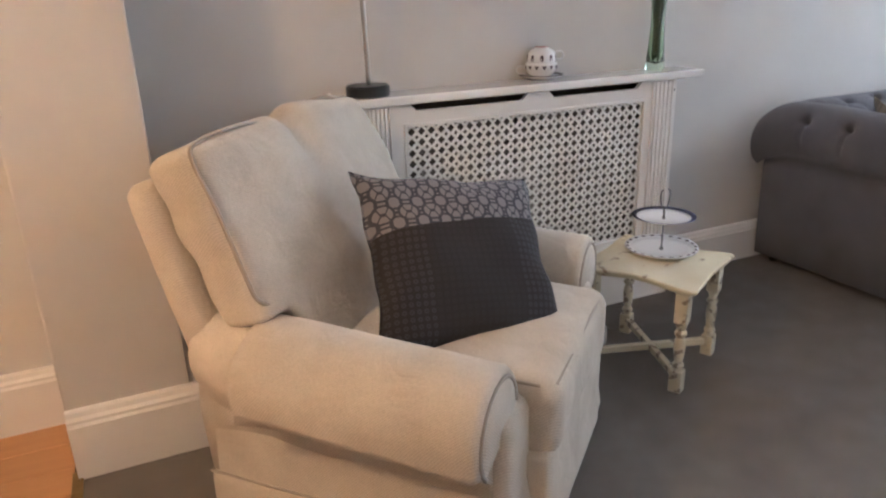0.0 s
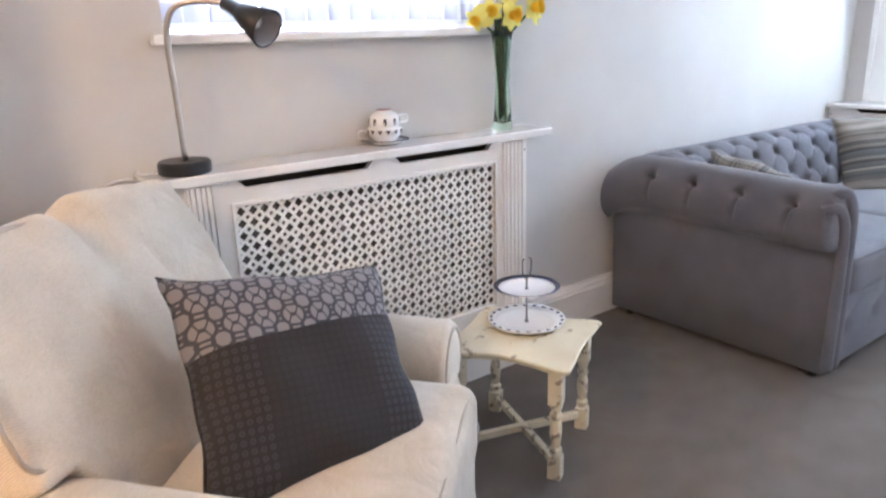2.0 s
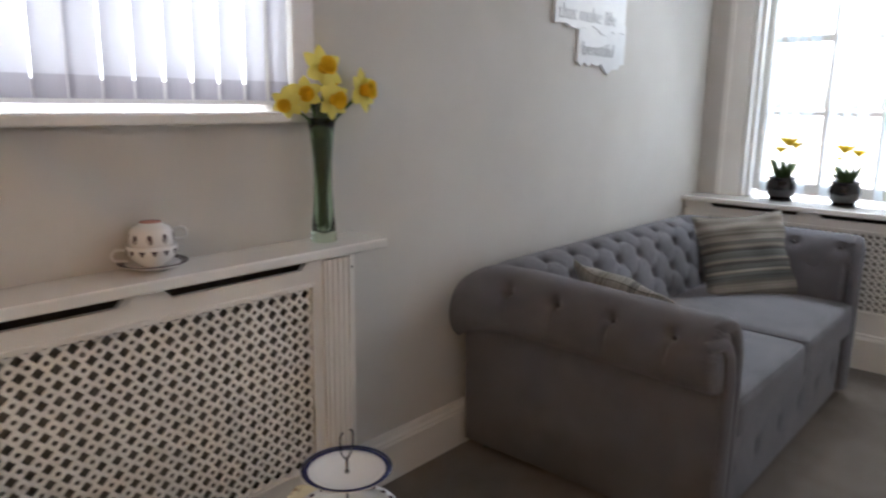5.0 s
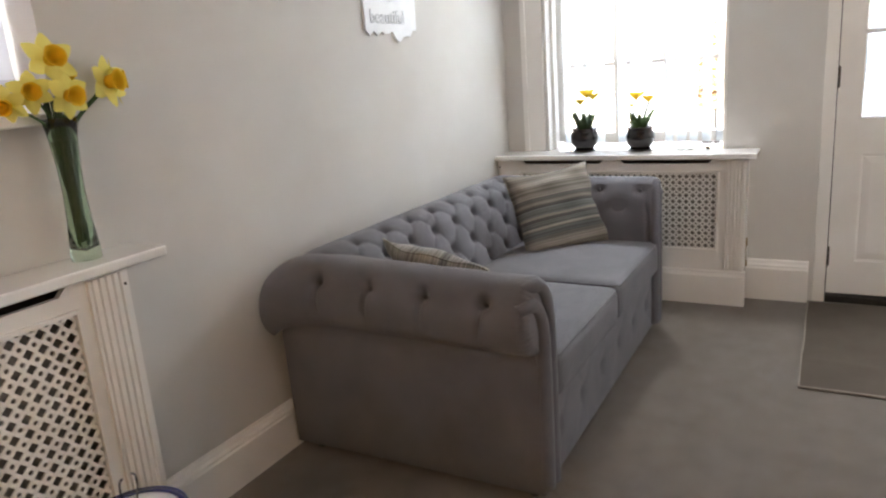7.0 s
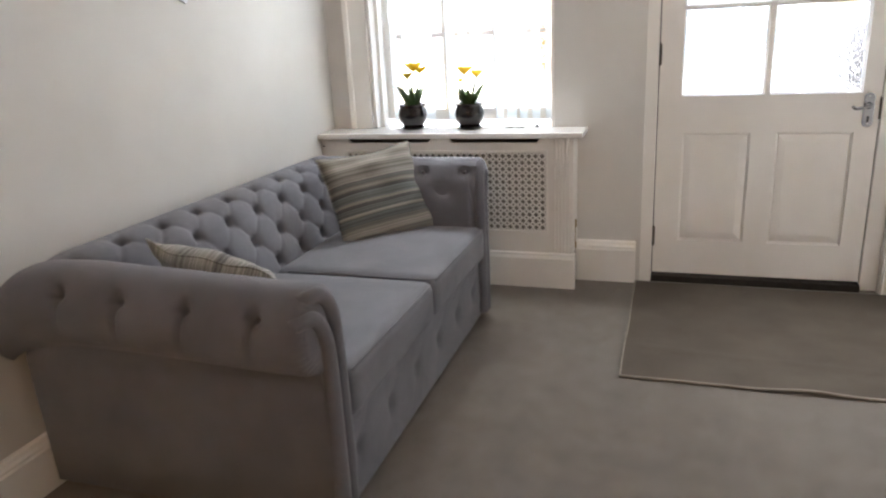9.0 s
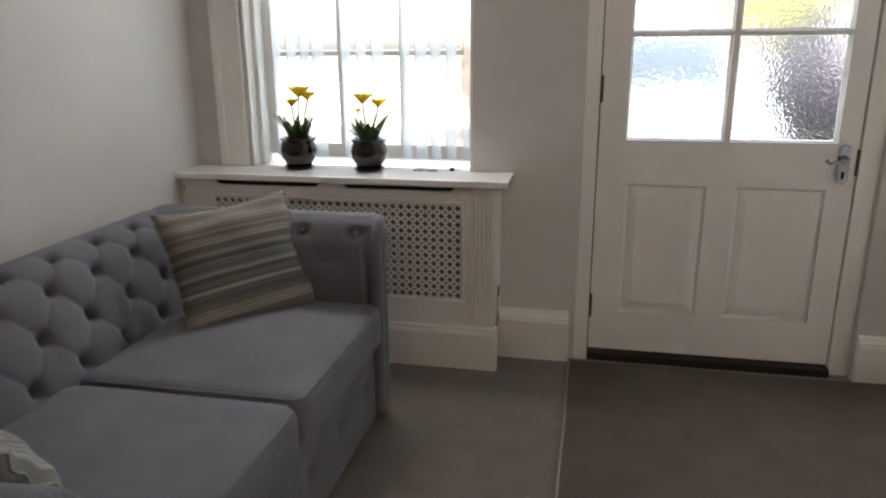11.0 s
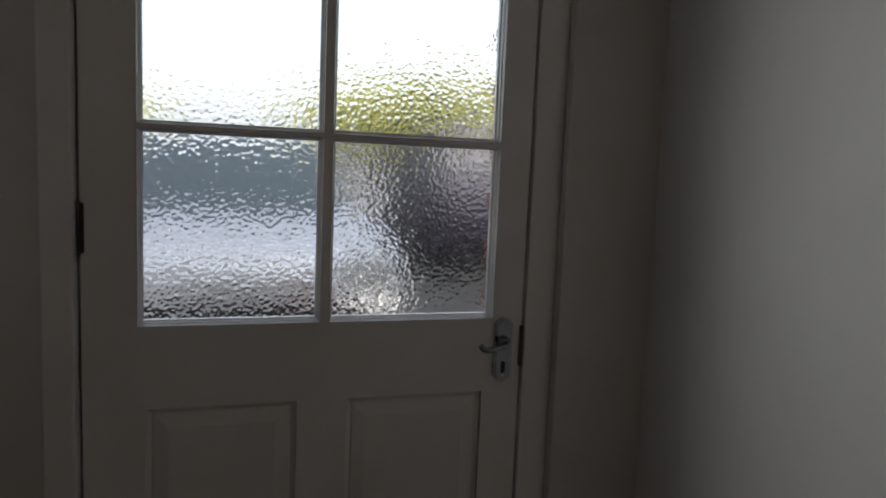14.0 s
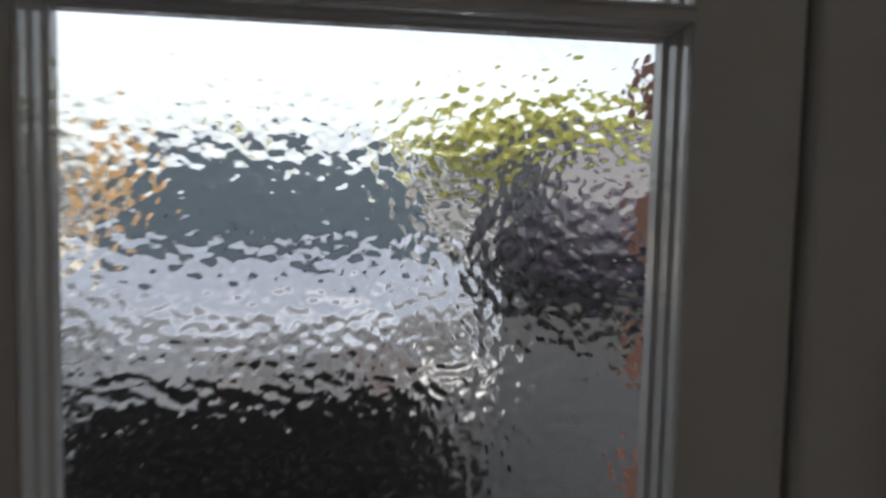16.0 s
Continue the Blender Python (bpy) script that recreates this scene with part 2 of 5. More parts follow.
BLACK = surf("black_enamel", (0.010, 0.010, 0.011), (0.022, 0.022, 0.023), 20, 0.35, 200, 0.02)
STEEL = surf("brushed_steel", (0.42, 0.40, 0.37), (0.52, 0.50, 0.47), 30, 0.35, 300, 0.03, metal=1.0)
CHROME = surf("chrome", (0.24, 0.245, 0.26), (0.32, 0.325, 0.34), 30, 0.08, 100, 0.01, metal=1.0)
DARKMETAL = surf("aged_metal", (0.045, 0.038, 0.032), (0.09, 0.075, 0.06), 40, 0.45, 300, 0.05, metal=0.8)
BRASS = surf("dull_brass", (0.28, 0.20, 0.09), (0.40, 0.30, 0.15), 40, 0.4, 300, 0.03, metal=1.0)
# very dark tone that stands in for the shade inside the covers
INSIDE = surf("cover_inside_shade", (0.07, 0.055, 0.042), (0.10, 0.08, 0.06), 6, 0.9, 90, 0.1)
# radiator white with the dimness behind the grille put into its colour
RADSHADED = surf("shaded_radiator_white", (0.20, 0.185, 0.165), (0.27, 0.25, 0.225), 6, 0.5, 90, 0.05)
CHINA = surf("white_china", (0.80, 0.81, 0.82), (0.86, 0.86, 0.87), 8, 0.1, 60, 0.004)
COBALT = surf("cobalt_glaze", (0.012, 0.016, 0.075), (0.022, 0.028, 0.11), 30, 0.15, 60, 0.004)
PLUM = surf("plum_glaze", (0.07, 0.05, 0.065), (0.12, 0.09, 0.11), 30, 0.15, 60, 0.004)
CREAMPAINT = surf("distressed_cream_paint", (0.70, 0.62, 0.42), (0.80, 0.74, 0.56), 9, 0.5, 80, 0.08, dirt=((0.36, 0.26, 0.16), 13, 0.62))
WORNLEG = surf("worn_cream_paint", (0.62, 0.55, 0.40), (0.74, 0.68, 0.52), 14, 0.5, 80, 0.08, dirt=((0.30, 0.24, 0.18), 30, 0.56))
POT = surf("black_glazed_pot", (0.006, 0.0045, 0.0045), (0.016, 0.011, 0.011), 12, 0.10, 80, 0.01)
LEAF = surf("leaf", (0.035, 0.075, 0.02), (0.07, 0.13, 0.035), 20, 0.5, 120, 0.05)
STEM = surf("stem", (0.03, 0.075, 0.018), (0.055, 0.115, 0.03), 20, 0.5, 120, 0.05)
YELLOW = translucent("yellow_petal", (0.82, 0.58, 0.03), 0.3)
ORANGE = translucent("orange_trumpet", (0.90, 0.62, 0.03), 0.35)
LEMON = translucent("lemon_petal", (0.90, 0.82, 0.22), 0.35)
SLAT = translucent("blind_cloth", (0.62, 0.61, 0.66), 0.42)
SLATHEM = translucent("blind_hem", (0.46, 0.44, 0.49), 0.35)
VOILE = voile("white_voile", (0.80, 0.86, 0.90), 0.22)
PANE = clear_glass("window_glass")
RIPPLE = clear_glass("rippled_glass", (0.97, 0.98, 0.98), 0.075, 0.00092, 114.0)
GREENGLASS = clear_glass("green_glass", (0.66, 0.80, 0.66), 0.0)
CUTSTEM = surf("cut_stem", (0.012, 0.034, 0.008), (0.028, 0.062, 0.016), 20, 0.5, 120, 0.05)
SIGNWHITE = surf("sign_white", (0.78, 0.80, 0.83), (0.86, 0.88, 0.90), 14, 0.5, 80, 0.03)
SIGNINK = surf("sign_ink", (0.60, 0.62, 0.65), (0.66, 0.68, 0.71), 20, 0.6, 80, 0.02)

# ---- mesh helpers ----
def part(name, bm, material, parent=None, label="", smooth=False):
    me = bpy.data.meshes.new(name)
    bmesh.ops.recalc_face_normals(bm, faces=bm.faces)
    if smooth:
        for f in bm.faces:
            f.smooth = True
    bm.to_mesh(me)
    bm.free()
    me.materials.append(material)
    ob = new(name, me)
    if parent:
        ob.parent = parent
    if label:
        tagged(ob, label)
    return ob


def thing(name, m, label, category, group="", kind=""):
    e = new(name)
    e.empty_display_size = 0.05
    e.matrix_world = m
    return tagged(e, label, category, group, kind)


def box(x0, x1, y0, y1, z0, z1, bevel=0.0, seg=2, bm=None):
    own = bm is None
    b2 = bmesh.new()
    vs = [b2.verts.new(p) for p in ((x0, y0, z0), (x1, y0, z0), (x1, y1, z0), (x0, y1, z0), (x0, y0, z1), (x1, y0, z1), (x1, y1, z1), (x0, y1, z1))]
    for q in ((0, 3, 2, 1), (4, 5, 6, 7), (0, 1, 5, 4), (1, 2, 6, 5), (2, 3, 7, 6), (3, 0, 4, 7)):
        b2.faces.new([vs[i] for i in q])
    if bevel:
        bmesh.ops.bevel(b2, geom=b2.edges[:], offset=bevel, segments=seg, affect="EDGES", profile=0.6)
    if own:
        return b2
    return merge(bm, b2)


def merge(bm, b2, m=None):
    if m is not None:
        b2.transform(m)
    me = bpy.data.meshes.new("tmp")
    b2.to_mesh(me)
    b2.free()
    bm.from_mesh(me)
    bpy.data.meshes.remove(me)
    return bm


def loft(rings, close=True, caps=True):
    """Skin through rings of equally many points."""
    bm = bmesh.new()
    rows = [[bm.verts.new(p) for p in r] for r in rings]
    k = len(rings[0])
    for a, b in zip(rows, rows[1:]):
        for i in range(k if close else k - 1):
            j = (i + 1) % k
            bm.faces.new((a[i], a[j], b[j], b[i]))
    if caps and close:
        bm.faces.new(rows[0][::-1])
        bm.faces.new(rows[-1])
    return bm


def lathe(profile, k=24, caps=True):
    return loft([[(r * math.cos(2 * math.pi * i / k), r * math.sin(2 * math.pi * i / k), z) for i in range(k)] for r, z in profile], True, caps)


def tube(points, r, k=8, taper=None, closed=False):
    pts = [Vector(p) for p in points]
    rings, up = [], Vector((0.13, 0.21, 0.97))
    for i, p in enumerate(pts):
        if closed:
            d = pts[(i + 1) % len(pts)] - pts[i - 1]
        else:
            d = pts[min(i + 1, len(pts) - 1)] - pts[max(i - 1, 0)]
        d.normalize()
        u = d.cross(up)
        if u.length < 1e-3:
            u = d.cross(Vector((1, 0, 0)))
        u.normalize()
        v = u.cross(d)
        rr = r if taper is None else r * (taper[0] + (taper[1] - taper[0]) * i / max(1, len(pts) - 1))
        rings.append([p + rr * (math.cos(a) * u + math.sin(a) * v) for a in [2 * math.pi * j / k for j in range(k)]])
    if closed:
        rings.append(rings[0])
    return loft(rings, True, not closed)


def smooth_path(points, n=8):
    """Catmull-Rom through the points."""
    p = [Vector(q) for q in points]
    p = [2 * p[0] - p[1]] + p + [2 * p[-1] - p[-2]]
    out = []
    for i in range(1, len(p) - 2):
        for j in range(n):
            t = j / n
            out.append(0.5 * (2 * p[i] + (p[i + 1] - p[i - 1]) * t + (2 * p[i - 1] - 5 * p[i] + 4 * p[i + 1] - p[i + 2]) * t * t + (3 * p[i] - p[i - 1] - 3 * p[i + 1] + p[i + 2]) * t ** 3))
    return out + [p[-2]]


def sheet(nu, nv, f):
    """Surface f(u, v), u and v from 0 to 1."""
    bm = bmesh.new()
    g = [[bm.verts.new(f(i / nu, j / nv)) for j in range(nv + 1)] for i in range(nu + 1)]
    for i in range(nu):
        for j in range(nv):
            bm.faces.new((g[i][j], g[i + 1][j], g[i + 1][j + 1], g[i][j + 1]))
    return bm


def prism(outline, depth, axis="y", start=0.0):
    """Outline of (a, z) pushed along an axis."""
    put = (lambda a, z, d: (a, d, z)) if axis == "y" else (lambda a, z, d: (d, a, z)) if axis == "x" else (lambda a, z, d: (a, z, d))
    return loft([[put(a, z, start) for a, z in outline], [put(a, z, start + depth) for a, z in outline]])


def cushion_mesh(w, h, t, n=22, pinch=0.10, sag=0.0, seed=0):
    """Stuffed cushion lying in its own xz plane, thick along y, with eared corners."""
    rnd = random.Random(seed)
    ph = [rnd.uniform(0, 6.28) for _ in range(4)]
    bm = bmesh.new()
    faces = {}
    for side in (-1, 1):
        for i in range(n + 1):
            for j in range(n + 1):
                if side == 1 and (i in (0, n) or j in (0, n)):
                    faces[side, i, j] = faces[-1, i, j]
                    continue
                u, v = 2 * i / n - 1, 2 * j / n - 1
                puff = max(0.0, (1 - abs(u) ** 2.6) * (1 - abs(v) ** 2.6)) ** 0.55
                cx = 1 - pinch * (1 - abs(v) ** 2) * abs(u) ** 3
                cz = 1 - pinch * (1 - abs(u) ** 2) * abs(v) ** 3
                wr = 0.006 * (math.sin(7 * u + 5 * v + ph[0]) + math.sin(11 * v - 4 * u + ph[1])) * (1 - puff * 0.6)
                faces[side, i, j] = bm.verts.new((w / 2 * u * cx, side * (t / 2 * puff) + wr - sag * u * u, h / 2 * v * cz))
    for side in (-1, 1):
        for i in range(n):
            for j in range(n):
                q = [faces[side, i, j], faces[side, i + 1, j], faces[side, i + 1, j + 1], faces[side, i, j + 1]]
                bm.faces.new(q if side == -1 else q[::-1])
    return bm


def panel_with_holes(name, x0, x1, z0, z1, holes, place, material, thick, label="", kind="structure"):
    """Upright slab in (a, z) with rectangular holes, built of blocks; place(a, d, z) lays it in the world, d from 0 to thick."""
    xs = sorted({x0, x1, *[h[0] for h in holes], *[h[1] for h in holes]})
    zs = sorted({z0, z1, *[h[2] for h in holes], *[h[3] for h in holes]})
    bm = bmesh.new()
    def solid(i, j):
        if i < 0 or j < 0 or i >= len(xs) - 1 or j >= len(zs) - 1:
            return False
        a, z = (xs[i] + xs[i + 1]) / 2, (zs[j] + zs[j + 1]) / 2
        return not any(h[0] < a < h[1] and h[2] < z < h[3] for h in holes)
    cache = {}
    def vert(a, d, z):
        k = (round(a, 5), d, round(z, 5))
        if k not in cache:
            cache[k] = bm.verts.new(place(a, d * thick, z))
        return cache[k]
    for i in range(len(xs) - 1):
        for j in range(len(zs) - 1):
            if not solid(i, j):
                continue
            a, b, c, d = xs[i], xs[i + 1], zs[j], zs[j + 1]
            for s in (0, 1):
                bm.faces.new((vert(a, s, c), vert(b, s, c), vert(b, s, d), vert(a, s, d)))
            for di, dj, e in ((-1, 0, ((a, c), (a, d))), (1, 0, ((b, c), (b, d))), (0, -1, ((a, c), (b, c))), (0, 1, ((a, d), (b, d)))):
                if not solid(i + di, j + dj):
                    (p, q), (r, s) = e
                    bm.faces.new((vert(p, 0, q), vert(r, 0, s), vert(r, 1, s), vert(p, 1, q)))
    return tagged(part(name, bm, material, None, label), kind=kind)


# ---- structure ----
YN, YS, XE, XW = 2.74, -0.29, 4.96, -0.145     # lounge faces: north, south, east; kitchen side
KW, H = -3.4, 2.42                              # kitchen's west face, ceiling
AX0, AX1, AZ0, AZ1 = 0.885, 2.088, 1.285, 2.15  # window in the north wall
CY0, CY1, CZ0, CZ1 = 1.50, 2.49, 0.80, 2.15     # window in the east wall
DY0, DY1, DZ1 = -0.045, 1.058, 2.22             # doorway, frame included

tagged(part("floor", box(XW, 5.30, YS - 0.3, YN + 0.3, -0.1, 0.0), CARPET, None, "brown-grey fitted carpet of the lounge"), kind="structure")
tagged(part("floor_kitchen", box(KW - 0.3, XW - 0.012, YS - 0.3, YN + 0.3, -0.1, -0.006), DARKWOOD, None, "dark bed under the kitchen floorboards"), kind="structure")
tagged(part("ceiling", box(KW - 0.3, 5.30, YS - 0.3, YN + 0.3, H, H + 0.1), CEIL, None, "white painted plaster ceiling"), kind="structure")
panel_with_holes("wall_north", 0.16, XE, 0, H, [(AX0, AX1, AZ0, AZ1)], lambda a, d, z: (a, YN + d, z), WALL, 0.32, "off-white plastered wall with a deep window opening")
panel_with_holes("wall_east", YS - 0.3, YN + 0.32, 0, H, [(CY0, CY1, CZ0, CZ1), (DY0, DY1, 0.0, DZ1)], lambda a, d, z: (XE + d, a, z), WALL, 0.30, "off-white plastered front wall with window and doorway")
tagged(part("wall_south", box(KW, XE, YS - 0.3, YS, 0, H), WALL, None, "off-white plastered wall"), kind="structure")
tagged(part("wall_kitchen_north", box(KW, XW, 2.69, YN + 0.32, 0, H), WALL, None, "off-white plastered kitchen wall"), kind="structure")
tagged(part("wall_west", box(KW - 0.3, KW, YS - 0.3, YN + 0.32, 0, H), WALL, None, "off-white plastered kitchen end wall"), kind="structure")
tagged(part("wall_pier", box(XW, 0.176, 2.36, YN + 0.32, 0, H, 0.006), WALL, None, "off-white plastered pier beside the opening to the kitchen"), kind="structure")


def skirting(name, p, q, face, h=0.19, t=0.036):
    """Tall moulded skirting board from p to q (x, y); face: unit normal into the room."""
    prof = [(0, 0), (t, 0), (t, h * 0.80), (t * 0.86, h * 0.84), (t * 0.86, h * 0.88), (t * 0.62, h * 0.92), (t * 0.5, h * 0.98), (t * 0.35, h), (0, h)]
    rings = []
    for x, y in (p, q):
        rings.append([(x + face[0] * a, y + face[1] * a, z) for a, z in prof])
    return tagged(part(name, loft(rings), WHITE, None, "tall white-painted moulded skirting board"), kind="structure")


skirting("baseboard_north", (2.09, YN), (XE, YN), (0, -1), 0.172)
skirting("baseboard_north_corner", (0.176, YN), (0.82, YN), (0, -1))
skirting("baseboard_pier", (XW, 2.36), (0.205, 2.36), (0, -1), 0.20)
skirting("baseboard_pier_side", (0.176, 2.362), (0.176, YN - 0.04), (1, 0), 0.20)
skirting("baseboard_kitchen", (KW, 2.69), (XW, 2.69), (0, -1), 0.19)
skirting("baseboard_south", (KW, YS), (XE, YS), (0, 1), 0.178)
# out-of-view mass at upper-storey height, added to cast shade on the drive
tagged(part("wall_upper_shade_block", box(KW - 0.3, 5.26, -9, 11, H + 0.101, 6.0), WALL, None, "unseen block above the room, added to shade the drive"), kind="structure")
skirting("baseboard_east", (XE, YS + 0.036), (XE, DY0 - 0.005), (-1, 0), 0.195, 0.04)
skirting("baseboard_east_pier", (XE, DY1 + 0.022), (XE, 1.382), (-1, 0), 0.215, 0.043)

# ---- front door ----
def front_door():
    """Part-glazed door: two fielded panels under six panes, in its frame."""
    x = 5.0
    d = thing("door_1", pose(x, 0, 0), "white-painted part-glazed front door, closed", "door", kind="structure")
    y0, y1, z0, z1 = 0.035, 0.996, 0.04, 2.16
    gy = [(0.521, 0.890), (0.112, 0.499)]
    gz = [(0.945, 1.346), (1.358, 1.728), (1.744, 2.06)]
    py, pz = [(0.567, 0.878), (0.131, 0.456)], (0.217, 0.767)
    holes = [(a, b, c, e) for a, b in gy for c, e in gz] + [(a, b, *pz) for a, b in py]
    leaf = panel_with_holes("leaf", y0, y1, z0, z1, holes, lambda a, t, z: (t, a, z), WHITE, 0.045)
    for key in ("kind", "label"):
        if key in leaf:
            del leaf[key]
    leaf.parent = d
    for a, b in py:
        bm = bmesh.new()
        rings = [[(t, a + o, pz[0] + o), (t, b - o, pz[0] + o), (t, b - o, pz[1] - o), (t, a + o, pz[1] - o)] for o, t in [(0.0, 0.0), (0.0, 0.006), (0.012, 0.011), (0.016, 0.009), (0.045, 0.004)]]
        merge(bm, loft(rings, True, False))
        bm.faces.new([bm.verts.new(p) for p in rings[-1]])
        part("panel", bm, WHITE, d)
    for a, b in gy:
        for c, e in gz:
            pane = part("pane", box(0.0325, 0.0375, a + 0.001, b - 0.001, c + 0.001, e - 0.001), RIPPLE, d, "rippled obscure glass")
            pane.visible_shadow = False
            prof = [(-0.003, -0.0015), (-0.001, -0.0025), (0.0005, 0.001), (0.001, 0.009), (0.0035, 0.011), (0.0045, 0.020), (0.0075, 0.0225), (0.008, 0.0325)]
            bm = loft([[(t, a + o, c + o), (t, b - o, c + o), (t, b - o, e - o * 0.7), (t, a + o, e - o * 0.7)] for o, t in prof], True, False)
            part("glazing_bead", bm, GLOSS, d)
    for z in (0.237, 1.145, 1.98):
        bm = box(-0.006, 0.004, 0.988, 1.004, z - 0.05, z + 0.05, 0.002)
        merge(bm, tube([(-0.008, 0.999, z - 0.055), (-0.008, 0.999, z + 0.055)], 0.006, 8))
        part("hinge", bm, DARKMETAL, d, "painted steel butt hinge worn dark")
    handle = part("handle", prism([(0.083 + 0.0225 * math.cos(a), 0.868 + 0.055 * (1 if math.sin(a) > 0 else -1) + 0.0225 * math.sin(a)) for a in [2 * math.pi * i / 24 for i in range(24)]], 0.008, "x", -0.0085), CHROME, d, "chrome lever handle on a long back plate")
    oval = [(0.083 + 0.0175 * math.cos(q), 0.868 + 0.055 * (1 if math.sin(q) > 0 else -1) + 0.0175 * math.sin(q)) for q in [2 * math.pi * i / 24 for i in range(24)]]
    part("plate_face", prism(oval, 0.0025, "x", -0.0112), CHROME, handle)
    boss = lathe([(0.015, 0.0), (0.015, 0.006), (0.011, 0.010), (0.009, 0.020)], 18)
    boss.transform(pose(-0.010, 0.085, 0.888, 0, -90, 0))
    part("rose", boss, CHROME, handle, smooth=True)
    for z in (0.806, 0.930):
        screw = lathe([(0.0035, 0.0), (0.0025, 0.0015)], 8)
        screw.transform(pose(-0.0112, 0.083, z, 0, -90, 0))
        part("screw", screw, STEEL, handle)
    part("lever", tube(smooth_path([(-0.008, 0.085, 0.888), (-0.045, 0.087, 0.888), (-0.05, 0.102, 0.886), (-0.05, 0.142, 0.878), (-0.047, 0.157, 0.890)], 5), 0.0065, 8), CHROME, handle, smooth=True)
    part("keyhole", box(-0.0125, -0.0105, 0.078, 0.088, 0.812, 0.840, 0.003), BLACK, handle)
    part("latch", box(-0.003, 0.002, 0.026, 0.040, 0.825, 0.925), DARKMETAL, d)
    # dark strips added to deepen the shade between leaf and frame
    for a, b in ((y0 - 0.0045, y0 - 0.0005), (y1 + 0.0005, y1 + 0.0045)):
        part("gap_shade", box(0.014, 0.044, a, b, 0.035, 2.163), DARKWOOD, d, "dark strip added for the shade in the gap")
    frame_bm = box(-0.045, 0.09, y1 + 0.005, 1.058, 0, 2.22, 0.004)
    box(-0.010, 0.09, -0.045, y0 - 0.005, 0, 2.22, 0.004, bm=frame_bm)
    box(-0.045, 0.09, y0 - 0.005, y1 + 0.005, z1 + 0.004, 2.22, 0.004, bm=frame_bm)
    part("door_frame", frame_bm, WHITE, d, "white-painted door frame")
    part("stop", box(0.046, 0.06, y0 - 0.003, y0 + 0.02, 0.035, 2.163), WHITE, d)
    part("stop", box(0.046, 0.06, y1 - 0.02, y1 + 0.003, 0.035, 2.163), WHITE, d)
    part("stop", box(0.046, 0.06, y0 + 0.021, y1 - 0.021, 2.14, 2.163), WHITE, d)
    part("draught_strip", box(0.046, 0.058, y0 + 0.021, y1 - 0.021, 0.035, 0.06), DARKWOOD, d)
    part("threshold", box(-0.045, 0.11, y0 - 0.003, y1 + 0.003, 0.0, 0.034, 0.004), DARKWOOD, d, "dark worn timber threshold")


front_door()


# ---- windows ----
def window_bay():
    """Small-paned sash in the east wall with moulded linings."""
    w = thing("window_1", pose(XE, 0, 0), "white-painted sash window with small panes", "window", kind="structure")
    x = 0.165
    zs = [0.86, 1.283, 1.69, 2.10]
    ys = [1.53, 1.845, 2.125, 2.44]
    bm = box(x, x + 0.05, CY0 + 0.001, ys[0], CZ0 + 0.04, CZ1)
    box(x, x + 0.05, ys[3], CY1 - 0.001, CZ0 + 0.04, CZ1, bm=bm)
    box(x, x + 0.05, ys[0], ys[3], CZ0 + 0.03, zs[0] + 0.03, bm=bm)
    box(x, x + 0.05, ys[0], ys[3], zs[3], CZ1, bm=bm)
    part("window_frame", bm, WHITE, w)
    for y in ys[1:3]:
        part("glazing_bar", box(x + 0.008, x + 0.042, y - 0.011, y + 0.011, zs[0] + 0.03, zs[3], 0.003), WHITE, w)
    for z, t in ((zs[1], 0.011), (zs[2], 0.018)):
        for a, b in zip(ys, ys[1:]):
            part("glazing_bar", box(x + 0.008, x + 0.042, a + 0.011, b - 0.011, z - t, z + t, 0.003), WHITE, w)
    for a, b in zip(ys, ys[1:]):
        for c, e in zip(zs, zs[1:]):
            p = part("pane", box(x + 0.022, x + 0.026, a, b, c, e), PANE, w)
            p.visible_shadow = False
    # panelled lining on the north side, thin bead on the south side
    bm = box(-0.022, 0.0, 2.495, 2.625, 0.808, 2.26, 0.004)
    box(-0.030, -0.018, 2.595, 2.625, 0.808, 2.26, 0.004, bm=bm)
    box(-0.012, 0.165, 2.474, 2.4895, 0.808, 2.15, 0.003, bm=bm)
    box(0.05, 0.10, 2.455, 2.476, 0.808, 2.15, 0.004, bm=bm)
    part("lining", bm, WHITE, w, "moulded white window lining")
    part("bead", box(0.0, 0.02, 1.5005, 1.516, 0.808, 2.15, 0.003), WHITE, w)


def window_north():
    w = thing("window_2", pose(0, YN, 0), "white-painted window behind a vertical blind", "window", kind="structure")
    y = 0.20
    bm = box(AX0 + 0.001, AX0 + 0.06, y, y + 0.06, AZ0 + 0.02, AZ1)
    box(AX1 - 0.06, AX1 - 0.001, y, y + 0.06, AZ0 + 0.02, AZ1, bm=bm)
    box(AX0 + 0.06, AX1 - 0.06, y, y + 0.06, AZ0 + 0.02, AZ0 + 0.08, bm=bm)
    box(AX0 + 0.06, AX1 - 0.06, y, y + 0.06, AZ1 - 0.06, AZ1, bm=bm)
    box(1.465, 1.51, y, y + 0.06, AZ0 + 0.08, AZ1 - 0.06, bm=bm)
    part("window_frame", bm, WHITE, w)
    for a, b in ((AX0 + 0.06, 1.465), (1.51, AX1 - 0.06)):
        p = part("pane", box(a, b, y + 0.025, y + 0.03, AZ0 + 0.08, AZ1 - 0.06), PANE, w)
        p.visible_shadow = False
    part("window_sill", box(0.845, 2.108, -0.045, 0.0, 1.258, 1.285, 0.006), GLOSS, w, "white-painted window board")
    part("window_board", box(AX0 + 0.001, AX1 - 0.001, -0.001, 0.20, 1.272, 1.287), GLOSS, w)


window_bay()
window_north()


